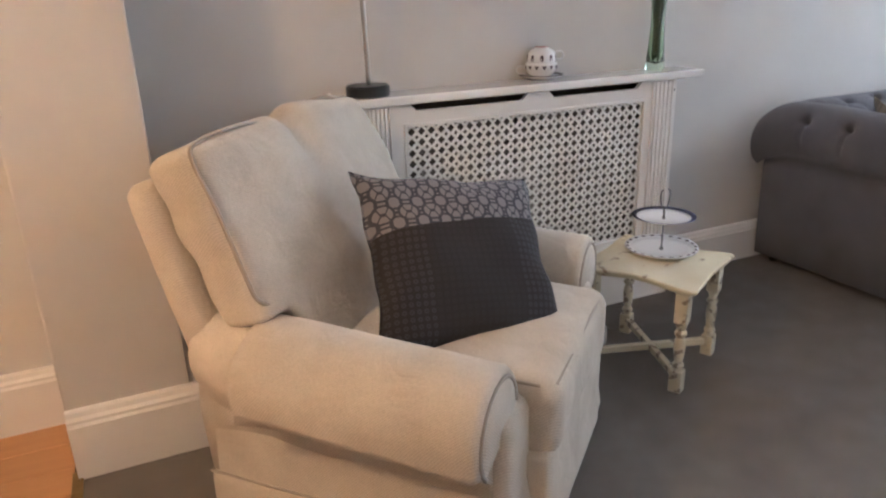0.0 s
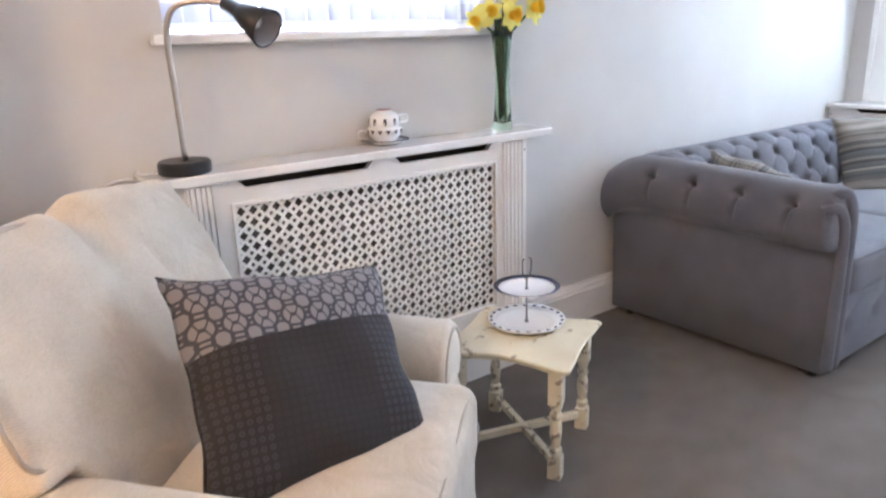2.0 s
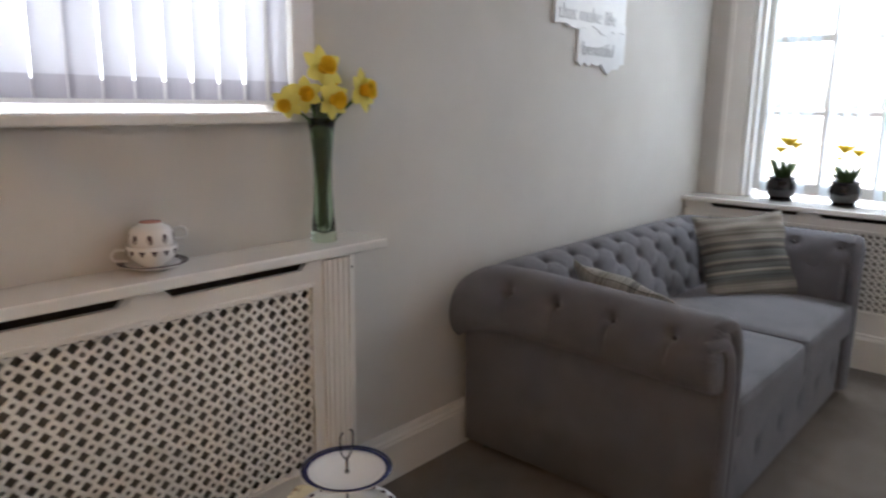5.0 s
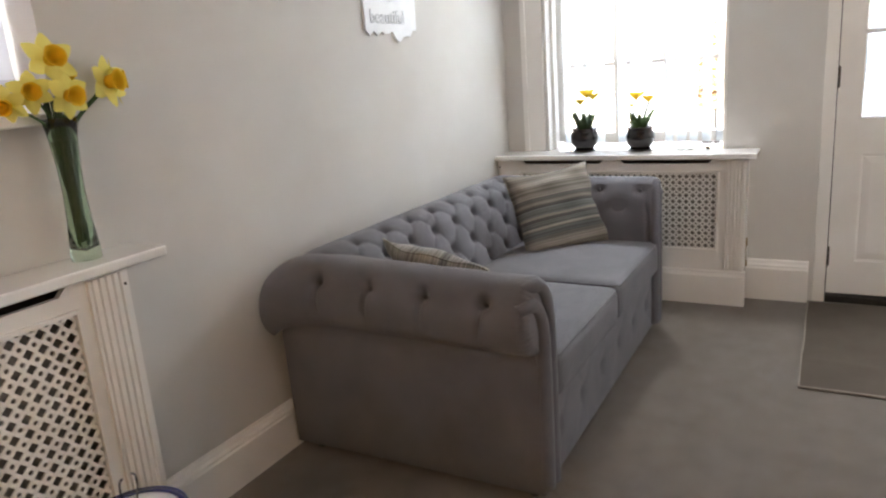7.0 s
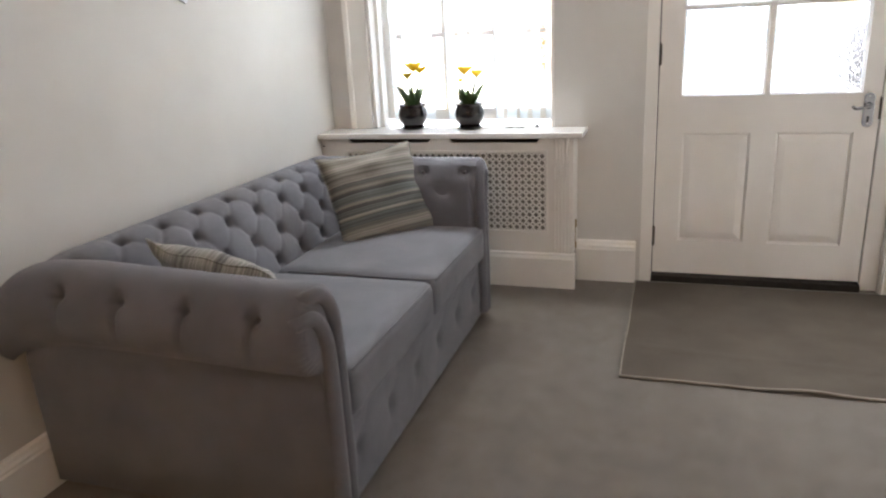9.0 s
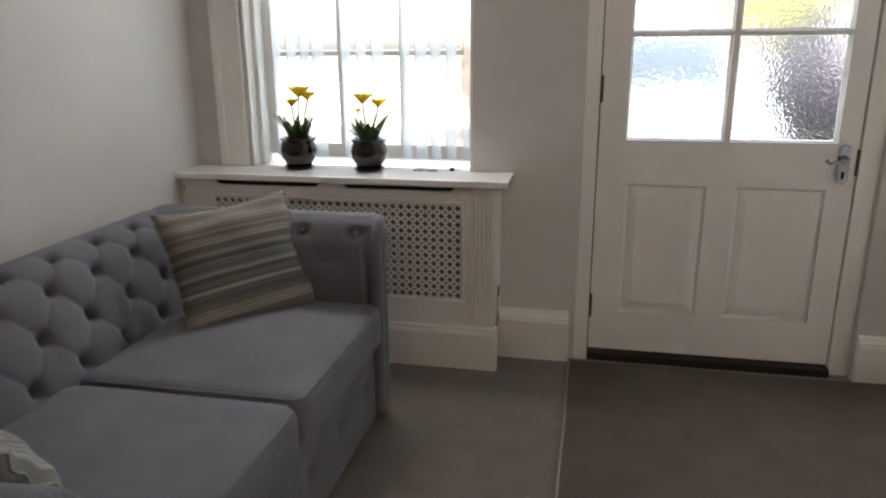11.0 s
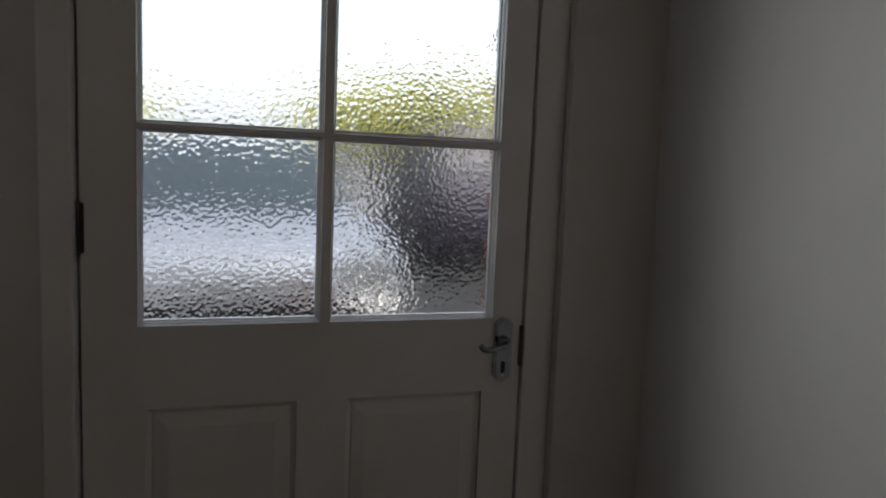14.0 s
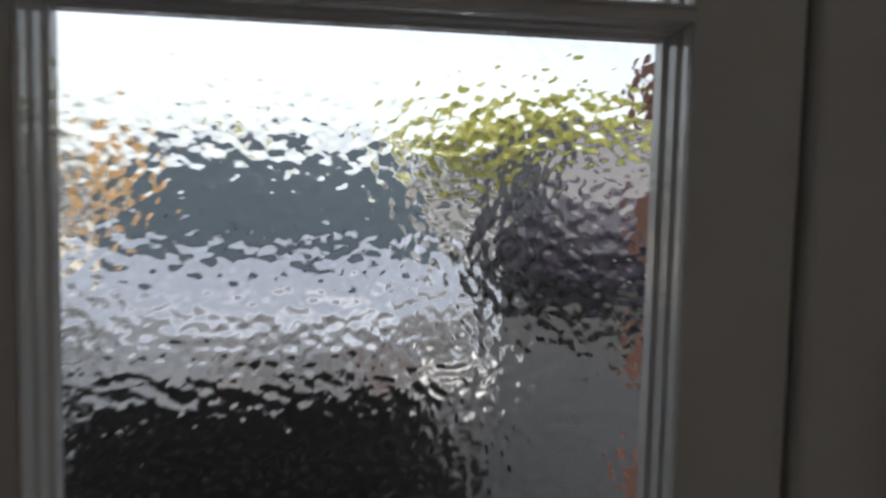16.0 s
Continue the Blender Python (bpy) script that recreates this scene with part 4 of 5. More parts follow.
# ---- armchair ----
def armchair():
    c = thing("armchair", pose(0.739, 2.014, 0, 0, 0, 42.5), "cream woven-cloth reclining armchair with loose arm covers", "armchair")
    part("body", padded(-0.425, 0.402, -0.395, 0.355, 0.10, 0.43, 0.03, 0, 12, 0.002), CREAM, c, smooth=True)
    # valance with a seam
    bm = padded(-0.433, 0.410, -0.408, 0.365, 0.012, 0.15, 0.022, 0, 10, 0.004, 3)
    part("valance", bm, CREAM, c, "plain valance round the base", True)
    part("seam", tube([(-0.426, -0.401, 0.147), (0.403, -0.401, 0.147), (0.403, 0.36, 0.147), (-0.426, 0.36, 0.147)], 0.004, 6, closed=True), CREAMPIPE, c, smooth=True)
    def sag(y, z):
        return max(0.0, 0.10 - 0.0 - y) * 0.055 * max(0.0, min(1.0, (z - 0.14) / 0.2))
    for s in (-1, 1):
        def ring(y, k=1.0, grow=0.0, low=0.14):
            pts = [(s * (0.30), low), (s * (0.415 + grow), low), (s * (0.428 + grow), 0.33)]
            for i in range(15):
                t = radians(-42 + i * 237 / 14)
                q = max(0.0, min(1.0, (y - 0.08) / 0.28)) ** 1.3
                px, pz = 0.41 - 0.055 * q + (0.118 * k - 0.02 * q + grow) * math.cos(t), 0.455 + (0.105 * k + grow) * math.sin(t)
                pts.append((s * px, pz))
            pts.append((s * 0.30, 0.36))
            return [(x, y, z - sag(y, z)) for x, z in pts]
        rings = [ring(-0.363, 0.86), ring(-0.357, 0.95), ring(-0.345, 1.0)] + [ring(-0.32 + 0.08 * i, 1.0 + 0.01 * math.sin(2.1 * i)) for i in range(8)] + [ring(0.30, 0.99), ring(0.345, 0.96), ring(0.362, 0.88)]
        a = part("arm", loft(rings), CREAM, c, smooth=True)
        # loose cover over the front of the arm
        def sleeve(y, k, drop):
            pts = []
            hang = 0.405 + drop
            pts.append((0.41 + 0.137 * k * math.cos(radians(-24)), hang))
            for i in range(17):
                t = radians(-18 + i * 216 / 16)
                pts.append((0.41 + 0.131 * k * math.cos(t), 0.457 + 0.117 * k * math.sin(t)))
            pts.append((0.287, hang + 0.02))
            return [(s * x, y, z - sag(y, z)) for x, z in pts]
        ys = [(-0.371, 0.80, 0.01), (-0.369, 0.93, 0.005), (-0.355, 1.0, 0.0), (-0.30, 1.0, -0.004), (-0.22, 1.005, 0.004), (-0.10, 1.0, -0.003), (0.02, 1.008, 0.003), (0.10, 1.012, -0.006), (0.165, 1.03, -0.014)]
        bm = loft([sleeve(*q) for q in ys], False, False)
        sl = part("arm_cover", bm, CREAM, c, "loose arm cover", True)
        md = sl.modifiers.new("thick", "SOLIDIFY")
        md.thickness = 0.006
        face = [p for p in ring(-0.3675, 0.93)[3:-1]]
        part("arm_front", loft([[(x, -0.361, z) for x, y, z in face], [(x, -0.369, z) for x, y, z in face], [(s * 0.41 + (x - s * 0.41) * 0.8, -0.376, 0.455 + (z - 0.455) * 0.8) for x, y, z in face]]), CREAM, c, smooth=True)
        part("piping", tube([(x, -0.370, z) for x, y, z in face], 0.0055, 6), CREAMPIPE, a, smooth=True)
    for s in (-1, 1):
        def level(f):
            y = -0.432 + 0.062 * f
            a, b = 0.292 + 0.008 * f, 0.400 - 0.004 * f
            return [(s * a, -0.33, 0.03 + 0.365 * f), (s * a, y, 0.03 + 0.365 * f), (s * (b - 0.012), y, 0.03 + 0.365 * f), (s * b, y + 0.014, 0.03 + 0.365 * f), (s * b, -0.33, 0.03 + 0.365 * f)]
        fc = part("front_facing", loft([level(i / 6) for i in range(7)]), CREAM, c, "slanting front facing of the arm")
        for j in (1, 3):
            part("piping", tube([Vector(level(i / 6)[j]) + Vector((0, -0.001, 0)) for i in range(7)], 0.0042, 6), CREAMPIPE, fc, smooth=True)
    sc = part("seat_cushion", padded(-0.285, 0.285, -0.455, 0.16, 0.262, 0.462, 0.05, 0.022, 16, 0.006, 9), CREAM, c, smooth=True)
    part("piping", tube([(-0.265, 0.1, 0.447), (-0.265, -0.41, 0.447), (-0.24, -0.440, 0.443), (0.24, -0.440, 0.443), (0.265, -0.41, 0.447), (0.265, 0.1, 0.447)], 0.0045, 6), CREAMPIPE, sc, smooth=True)
    part("front_board", padded(-0.300, 0.300, -0.445, -0.36, 0.03, 0.30, 0.018, 0, 8, 0.003, 2), CREAM, c, "footrest board", True)
    part("release_tab", padded(0.295, 0.315, -0.452, -0.42, 0.27, 0.33, 0.008, 0, 4), STEEL, c, "grey footrest release", True)
    # reclined back: frame and two cushions
    lean = pose(0, 0.232, 0.395, -16.5, 0, 0)
    bm = padded(-0.435, 0.355, 0.030, 0.125, -0.10, 0.505, 0.040, 0, 12, 0.003, 4)
    bm.transform(lean)
    part("back_frame", bm, CREAM, c, smooth=True)
    a, b, top = -0.425, 0.352, 0.548
    bm = padded(a, b, -0.108, 0.035, -0.005, top, 0.040, 0.02, 26, 0.010, 21)
    for v in bm.verts:
        x, z = v.co.x, v.co.z
        side = (x - (a + b) / 2) / ((b - a) / 2)
        high = max(0.0, (z - 0.22) / 0.33)
        # the sides rest on the arms, so they end higher and bulge forward there
        ear = min(1.0, max(0.0, (abs(x + 0.036) - 0.235) / 0.07))
        ear = ear * ear * (3 - 2 * ear)
        z = v.co.z = z + ear * (0.150 * (1 - (z + 0.005) / 0.553))
        v.co.y -= 0.050 * max(0.0, 1 - z / 0.50)
        v.co.y -= 0.035 * (1 - side * side) * (1 - ((z - 0.26) / 0.34) ** 2)
        # fold running down from the top, and the softer far shoulder
        d = x + 0.06 - 0.10 * (0.55 - z)
        v.co.z -= 0.030 * high ** 2 * math.exp(-(d / 0.022) ** 2)
        v.co.y += 0.030 * high * math.exp(-(d / 0.028) ** 2) * (1 if v.co.y < -0.03 else 0.3)
        if x > 0:
            v.co.x *= 1 - 0.20 * high * high
            v.co.z += 0.012 * high
        # puckers at the foot of the near side
        low = max(0.0, 1 - z / 0.24)
        if side < 0:
            v.co.x -= 0.045 * low * (-side) ** 2
            v.co.y -= 0.012 * low * (-side)
        if side < -0.75:
            v.co.x += 0.011 * math.sin(46 * z + 9 * v.co.y) * (1 - high) * (0.4 + low)
    bm.transform(lean)
    bc = part("back_cushion", bm, CREAM, c, "plump loose back cushion with a fold at the top", True)
    line = smooth_path([(a + 0.16, -0.150, 0.150), (a + 0.07, -0.146, 0.165), (a + 0.008, -0.136, 0.195), (a - 0.004, -0.134, 0.26), (a + 0.004, -0.118, 0.40), (a + 0.010, -0.098, 0.515), (a + 0.05, -0.090, 0.549), (a + 0.18, -0.088, 0.560), (a + 0.29, -0.080, 0.552)], 6)
    t = tube(line, 0.005, 6)
    t.transform(lean)
    part("piping", t, CREAMPIPE, bc, smooth=True)
    line = smooth_path([(0.08, -0.04, 0.572), (0.17, -0.06, 0.575), (0.245, -0.075, 0.545), (0.280, -0.105, 0.46)], 6)
    t = tube(line, 0.005, 6)
    t.transform(lean)
    part("piping", t, CREAMPIPE, bc, smooth=True)


armchair()


def patterned():
    """Dark cushion cloth with a paler trellis band across the top."""
    m, nt, b = node_mat("trellis_cushion")
    n, l = nt.nodes, nt.links
    def mth(op, a, c=None, d=None):
        k = n.new("ShaderNodeMath")
        k.operation = op
        for i, v in enumerate((a, c, d)):
            if v is None:
                continue
            if isinstance(v, (int, float)):
                k.inputs[i].default_value = v
            else:
                l.new(v, k.inputs[i])
        return k.outputs[0]
    tc = n.new("ShaderNodeTexCoord")
    sep = n.new("ShaderNodeSeparateXYZ")
    l.new(tc.outputs["Object"], sep.inputs[0])
    x, z = sep.outputs["X"], sep.outputs["Z"]
    def ring(px, pz, ox, oz, rad, wid):
        u = mth("ABSOLUTE", mth("SUBTRACT", mth("FRACT", mth("ADD", mth("DIVIDE", x, px), ox)), 0.5))
        v = mth("ABSOLUTE", mth("SUBTRACT", mth("FRACT", mth("ADD", mth("DIVIDE", z, pz), oz)), 0.5))
        d = mth("MAXIMUM", mth("MAXIMUM", u, v), mth("MULTIPLY", mth("ADD", u, v), 0.72))
        return mth("LESS_THAN", mth("ABSOLUTE", mth("SUBTRACT", d, rad)), wid)
    lines = mth("MAXIMUM", ring(0.058, 0.058, 0.5, 0.25, 0.30, 0.055), mth("MAXIMUM", ring(0.058, 0.058, 0.0, 0.75, 0.40, 0.05), ring(0.029, 0.058, 0.5, 0.25, 0.47, 0.045)))
    dots = ring(0.017, 0.017, 0.0, 0.0, 0.22, 0.12)
    band = mth("GREATER_THAN", mth("SUBTRACT", z, mth("MULTIPLY", x, 0.10)), 0.074)
    def mixc(f, a, c):
        k = n.new("ShaderNodeMix")
        k.data_type = "RGBA"
        l.new(f, k.inputs[0])
        for i, v in ((6, a), (7, c)):
            if isinstance(v, tuple):
                k.inputs[i].default_value = (*v, 1)
            else:
                l.new(v, k.inputs[i])
        return k.outputs[2]
    top = mixc(lines, (0.215, 0.205, 0.215), (0.050, 0.050, 0.064))
    edge = mth("GREATER_THAN", mth("ABSOLUTE", x), 0.12)
    low = mixc(mth("MULTIPLY", dots, mth("ADD", mth("MULTIPLY", edge, 0.75), 0.25)), (0.020, 0.017, 0.018), (0.040, 0.036, 0.044))
    l.new(mixc(band, low, top), b.inputs["Base Color"])
    g = n.new("ShaderNodeTexNoise")
    g.inputs["Scale"].default_value = 400
    l.new(tc.outputs["Object"], g.inputs["Vector"])
    bp = n.new("ShaderNodeBump")
    bp.inputs["Strength"].default_value, bp.inputs["Distance"].default_value = 0.5, 0.001
    l.new(mth("ADD", g.outputs[0], mth("MULTIPLY", lines, 0.6)), bp.inputs["Height"])
    l.new(bp.outputs[0], b.inputs["Normal"])
    b.inputs["Roughness"].default_value, b.inputs["Sheen Weight"].default_value = 0.85, 0.05
    return m


throw_cushion(frame_from((0.828, 1.908, 0.602), (0.428, 0.001, -0.070), (0.016, 0.261, 0.292)), 0.505, 0.48, 0.16, patterned(), "dark grey cushion with a trellis-patterned band, leaning on the armchair", 8)


# ---- side table and cake stand ----
def side_table():
    t = thing("side_table", pose(1.664, 2.146, 0, 0, 0, 27.6), "distressed cream-painted low table with turned legs", "table")
    h, a = 0.368, 0.20
    pts = []
    n = 14
    def dip(s, d):
        return d * math.sin(math.pi * (s + 1) / 2) ** 2
    for side in range(4):
        d = 0.040 if side % 2 else 0.010
        for i in range(n):
            s = -0.93 + 1.86 * i / (n - 1)
            x, y = a * s, -a + dip(s, d)
            for _ in range(side):
                x, y = -y, x
            pts.append((x, y))
    rings = []
    for k, z in ((0.93, h - 0.022), (0.965, h - 0.018), (0.985, h - 0.012), (1.0, h - 0.008), (1.0, h - 0.003), (0.985, h)):
        rings.append([(x * k, y * k, z) for x, y in pts])
    part("tabletop", loft(rings), CREAMPAINT, t, "shaped top with rubbed edges")
    prof = [(0.016, 0.0), (0.020, 0.004), (0.020, 0.010), (0.019, 0.014)]
    turned = [(0.016, 0.075), (0.013, 0.082), (0.019, 0.090), (0.019, 0.096), (0.012, 0.104), (0.015, 0.118), (0.0185, 0.150), (0.0175, 0.172), (0.012, 0.192), (0.019, 0.200), (0.019, 0.208), (0.012, 0.216), (0.016, 0.226), (0.019, 0.240)]
    for sx in (-1, 1):
        for sy in (-1, 1):
            m = Matrix.Translation((sx * 0.152, sy * 0.152, 0))
            bm = bmesh.new()
            merge(bm, box(-0.0205, 0.0205, -0.0205, 0.0205, 0.0, 0.075, 0.004), m)
            merge(bm, lathe(turned, 16), m)
            merge(bm, box(-0.0205, 0.0205, -0.0205, 0.0205, 0.240, h - 0.022, 0.004), m)
            part("leg", bm, WORNLEG, t, "turned leg with paint rubbed to the wood", False)
    for s in (-1, 1):
        z = 0.052 if s < 0 else 0.0525
        bm = box(-0.198, 0.198, -0.010, 0.010, 0.038, 0.062, 0.003)
        bm.transform(pose(0, 0, 0 if s < 0 else 0.0004, 0, 0, 45 * s))
        part("stretcher", bm, WORNLEG, t)


def cake_stand():
    c = thing("cake_stand", pose(1.735, 2.205, 0.368), "two-tier cake stand of china plates on a chrome rod", "cake stand")
    def plate(r, z, rim):
        prof = [(0.0005, z), (r * 0.62, z), (r * 0.70, z + 0.003), (r, z + 0.014), (r, z + 0.017), (r * 0.69, z + 0.007), (r * 0.62, z + 0.004), (0.0005, z + 0.004)]
        p = part("plate", lathe(prof, 40), CHINA, c, "white china plate with a coloured rim", True)
        band = [(r * 0.86, z + 0.0125), (r * 1.004, z + 0.0168), (r * 1.004, z + 0.0182), (r * 0.86, z + 0.0139)]
        part("rim", loft([[(q * math.cos(2 * math.pi * i / 40), q * math.sin(2 * math.pi * i / 40), w) for i in range(40)] for q, w in band], True, False), rim, p, smooth=True)
        return p
    low = plate(0.122, 0.002, CHINA)
    for i in range(22):
        an = 2 * math.pi * i / 22
        bm = lathe([(0.007, 0.0), (0.005, 0.0022)], 8)
        bm.transform(Matrix.Translation((0.114 * math.cos(an), 0.114 * math.sin(an), 0.0182)) @ pose(0, 0, 0, 0, 0, math.degrees(an)) @ Matrix.Diagonal((0.9, 1.25, 0.5, 1)))
        part("motif", bm, PLUM, low, "painted plum motif")
    plate(0.104, 0.112, COBALT)
    rod = [(0.007, 0.006), (0.007, 0.012), (0.0032, 0.016), (0.0032, 0.104), (0.008, 0.106), (0.008, 0.111), (0.003, 0.1115), (0.006, 0.117), (0.006, 0.121), (0.0032, 0.125), (0.0032, 0.150)]
    part("rod", lathe(rod, 12), CHROME, c, smooth=True)
    loop = [(0, 0, 0.148), (-0.014, 0, 0.165), (-0.019, 0, 0.190), (-0.018, 0, 0.212), (-0.010, 0, 0.219)]
    bm = tube(smooth_path(loop, 5), 0.0024, 6)
    merge(bm, tube(smooth_path([(-x, y, z) for x, y, z in loop], 5), 0.0024, 6))
    part("handle", bm, CHROME, c, smooth=True)


side_table()
cake_stand()


# ---- things on the shelf ----
def desk_lamp():
    l = thing("desk_lamp", pose(0.864, 2.645, 0.918), "black desk lamp with a steel gooseneck and conical shade", "lamp")
    part("base", lathe([(0.066, 0.0), (0.071, 0.004), (0.071, 0.030), (0.066, 0.036), (0.012, 0.037)], 36), BLACK, l, smooth=False)
    stem = smooth_path([(0.004, 0, 0.036), (0.002, 0.0, 0.20), (-0.002, -0.003, 0.33), (0.002, -0.010, 0.395), (0.024, -0.026, 0.434), (0.066, -0.058, 0.445), (0.110, -0.092, 0.441), (0.134, -0.112, 0.432)], 8)
    part("stem", tube(stem, 0.0085, 10), STEEL, l, "brushed steel gooseneck", True)
    ax = Vector((0.060, -0.125, -0.072)).normalized()
    m = Matrix.Translation((0.124, -0.102, 0.439)) @ ax.to_track_quat("Z", "Y").to_matrix().to_4x4()
    outer = [(0.012, 0.0), (0.019, 0.004), (0.020, 0.050), (0.024, 0.056), (0.051, 0.152), (0.049, 0.1525), (0.023, 0.060), (0.0005, 0.058)]
    bm = lathe(outer, 28)
    bm.transform(m)
    sh = part("shade", bm, BLACK, l, "black conical shade", True)
    bm = lathe([(0.0455, 0.151), (0.0195, 0.066), (0.001, 0.064)], 24, False)
    bm.transform(m)
    part("reflector", bm, surf("grey_reflector", (0.30, 0.29, 0.30), (0.38, 0.37, 0.38), 20, 0.35), sh, "pale metal inside", True)
    bm = lathe([(0.008, 0.062), (0.016, 0.085), (0.019, 0.105), (0.014, 0.120), (0.001, 0.124)], 16)
    bm.transform(m)
    part("bulb", bm, CHINA, sh, smooth=True)
    part("cable", tube(smooth_path([(-0.07, 0.02, 0.006), (-0.10, 0.05, 0.004), (-0.11, 0.085, 0.004), (-0.08, 0.11, 0.004)], 6), 0.003, 6), CHINA, l, smooth=True)


def teacups():
    s = thing("saucer", pose(1.546, 2.69, 0.918), "white saucer with a dark rim on the shelf", "saucer")
    prof = [(0.0005, 0.0), (0.040, 0.0), (0.046, 0.003), (0.080, 0.015), (0.080, 0.018), (0.045, 0.008), (0.0005, 0.006)]
    p = part("dish", lathe(prof, 36), CHINA, s, smooth=True)
    part("rim", loft([[(q * math.cos(2 * math.pi * i / 36), q * math.sin(2 * math.pi * i / 36), w) for i in range(36)] for q, w in ((0.064, 0.0142), (0.0806, 0.0186), (0.0806, 0.0160))], True, False), PLUM, s, "dark painted rim", True)
    for z, r, up in ((0.008, 0.058, False), (0.057, 0.052, True)):
        c = thing("teacup", pose(1.546, 2.69, 0.918 + z), "white china teacup with a dark painted pattern, stacked", "cup", "stacked cups")
        if up:
            prof = [(r * 0.96, 0.0), (r, 0.003), (r, 0.020), (r * 0.95, 0.036), (r * 0.80, 0.047), (r * 0.55, 0.052), (r * 0.52, 0.056), (r * 0.48, 0.056), (0.0005, 0.053)]
        else:
            prof = [(0.0005, 0.0), (r * 0.5, 0.0), (r * 0.56, 0.004), (r * 0.86, 0.018), (r, 0.036), (r, 0.052), (r * 0.96, 0.052), (r * 0.9, 0.03), (0.0005, 0.012)]
        b = part("bowl", lathe(prof, 32), CHINA, c, smooth=True)
        k = 13 if not up else 9
        for i in range(k):
            an = 2 * math.pi * i / k
            zz, rr = (0.038, r * 1.001) if not up else (0.018, r * 0.985)
            bm = lathe([(0.0095, 0.0), (0.0075, 0.0016)], 8 if up else 3)
            tall = 1.5 if up else 1.0
            bm.transform(pose(0, 0, zz, 0, 0, math.degrees(an)) @ Matrix.Translation((rr - 0.001, 0, 0)) @ pose(0, 0, 0, 0, 90, 0) @ Matrix.Diagonal((tall, 0.8 if up else 1.1, 1, 1)))
            part("motif", bm, PLUM, b, "painted dark motif")
        h = [(r * 0.97, 0, 0.012), (r * 1.45, 0, 0.014), (r * 1.55, 0, 0.028), (r * 1.35, 0, 0.040), (r * 0.9, 0, 0.036)]
        bm = tube(smooth_path(h, 5), 0.0035, 8)
        bm.transform(pose(0, 0, 0, 0, 0, -20 if up else 150))
        part("handle", bm, CHINA, c, smooth=True)
    part("rose", lathe([(0.0262, 0.1128), (0.024, 0.1155), (0.012, 0.1160), (0.0005, 0.1162)], 14), surf("pink_glaze", (0.45, 0.20, 0.19), (0.55, 0.30, 0.27), 40, 0.2), s, "pink painted foot", True)


def daffodil(parent, base, tip, facing, size, seed):
    """Stem with a six-petalled head and its trumpet."""
    rnd = random.Random(seed)
    b, t, size = Vector(base), Vector(tip), size * 1.22
    f = Vector(facing).normalized()
    mid = Vector((t.x * 0.12, t.y * 0.12, 0.30))
    part("stem", tube(smooth_path([b, mid, t * 0.75 + mid * 0.25 + Vector((0, 0, 0.01)), t - f * 0.012], 6), 0.0034, 6), STEM, parent, smooth=True)
    m = Matrix.Translation(t) @ f.to_track_quat("Z", "Y").to_matrix().to_4x4()
    head = bmesh.new()
    for i in range(6):
        an = i * 60 + rnd.uniform(-8, 8)
        L, W = size * rnd.uniform(0.92, 1.08), size * 0.34
        curl = rnd.uniform(-0.1, 0.25)
        def f1(u, v, L=L, W=W, curl=curl):
            w = W * math.sin(math.pi * min(0.985, 0.12 + 0.86 * u)) ** 0.75
            return ((2 * v - 1) * w, L * u, 0.15 * L * u * u * curl * 3 - 0.10 * L * (2 * v - 1) ** 2 * (1 - u) + (0.002 if i % 2 else 0.0))
        merge(head, sheet(6, 4, f1), pose(0, 0, 0, 0, 0, an))
    head.transform(m)
    h = part("petals", head, LEMON, parent, smooth=True)
    k = 14
    rings = []
    for r, z in ((0.25, 0.0), (0.27, 0.2), (0.32, 0.4), (0.42, 0.52), (0.40, 0.53), (0.29, 0.38), (0.2, 0.06)):
        rings.append([(size * r * (1 + 0.06 * (j % 2) * (z > 0.4)) * math.cos(2 * math.pi * j / k), size * r * (1 + 0.06 * (j % 2) * (z > 0.4)) * math.sin(2 * math.pi * j / k), size * z) for j in range(k)])
    tr = loft(rings)
    tr.transform(m)
    part("trumpet", tr, ORANGE, parent, smooth=True)


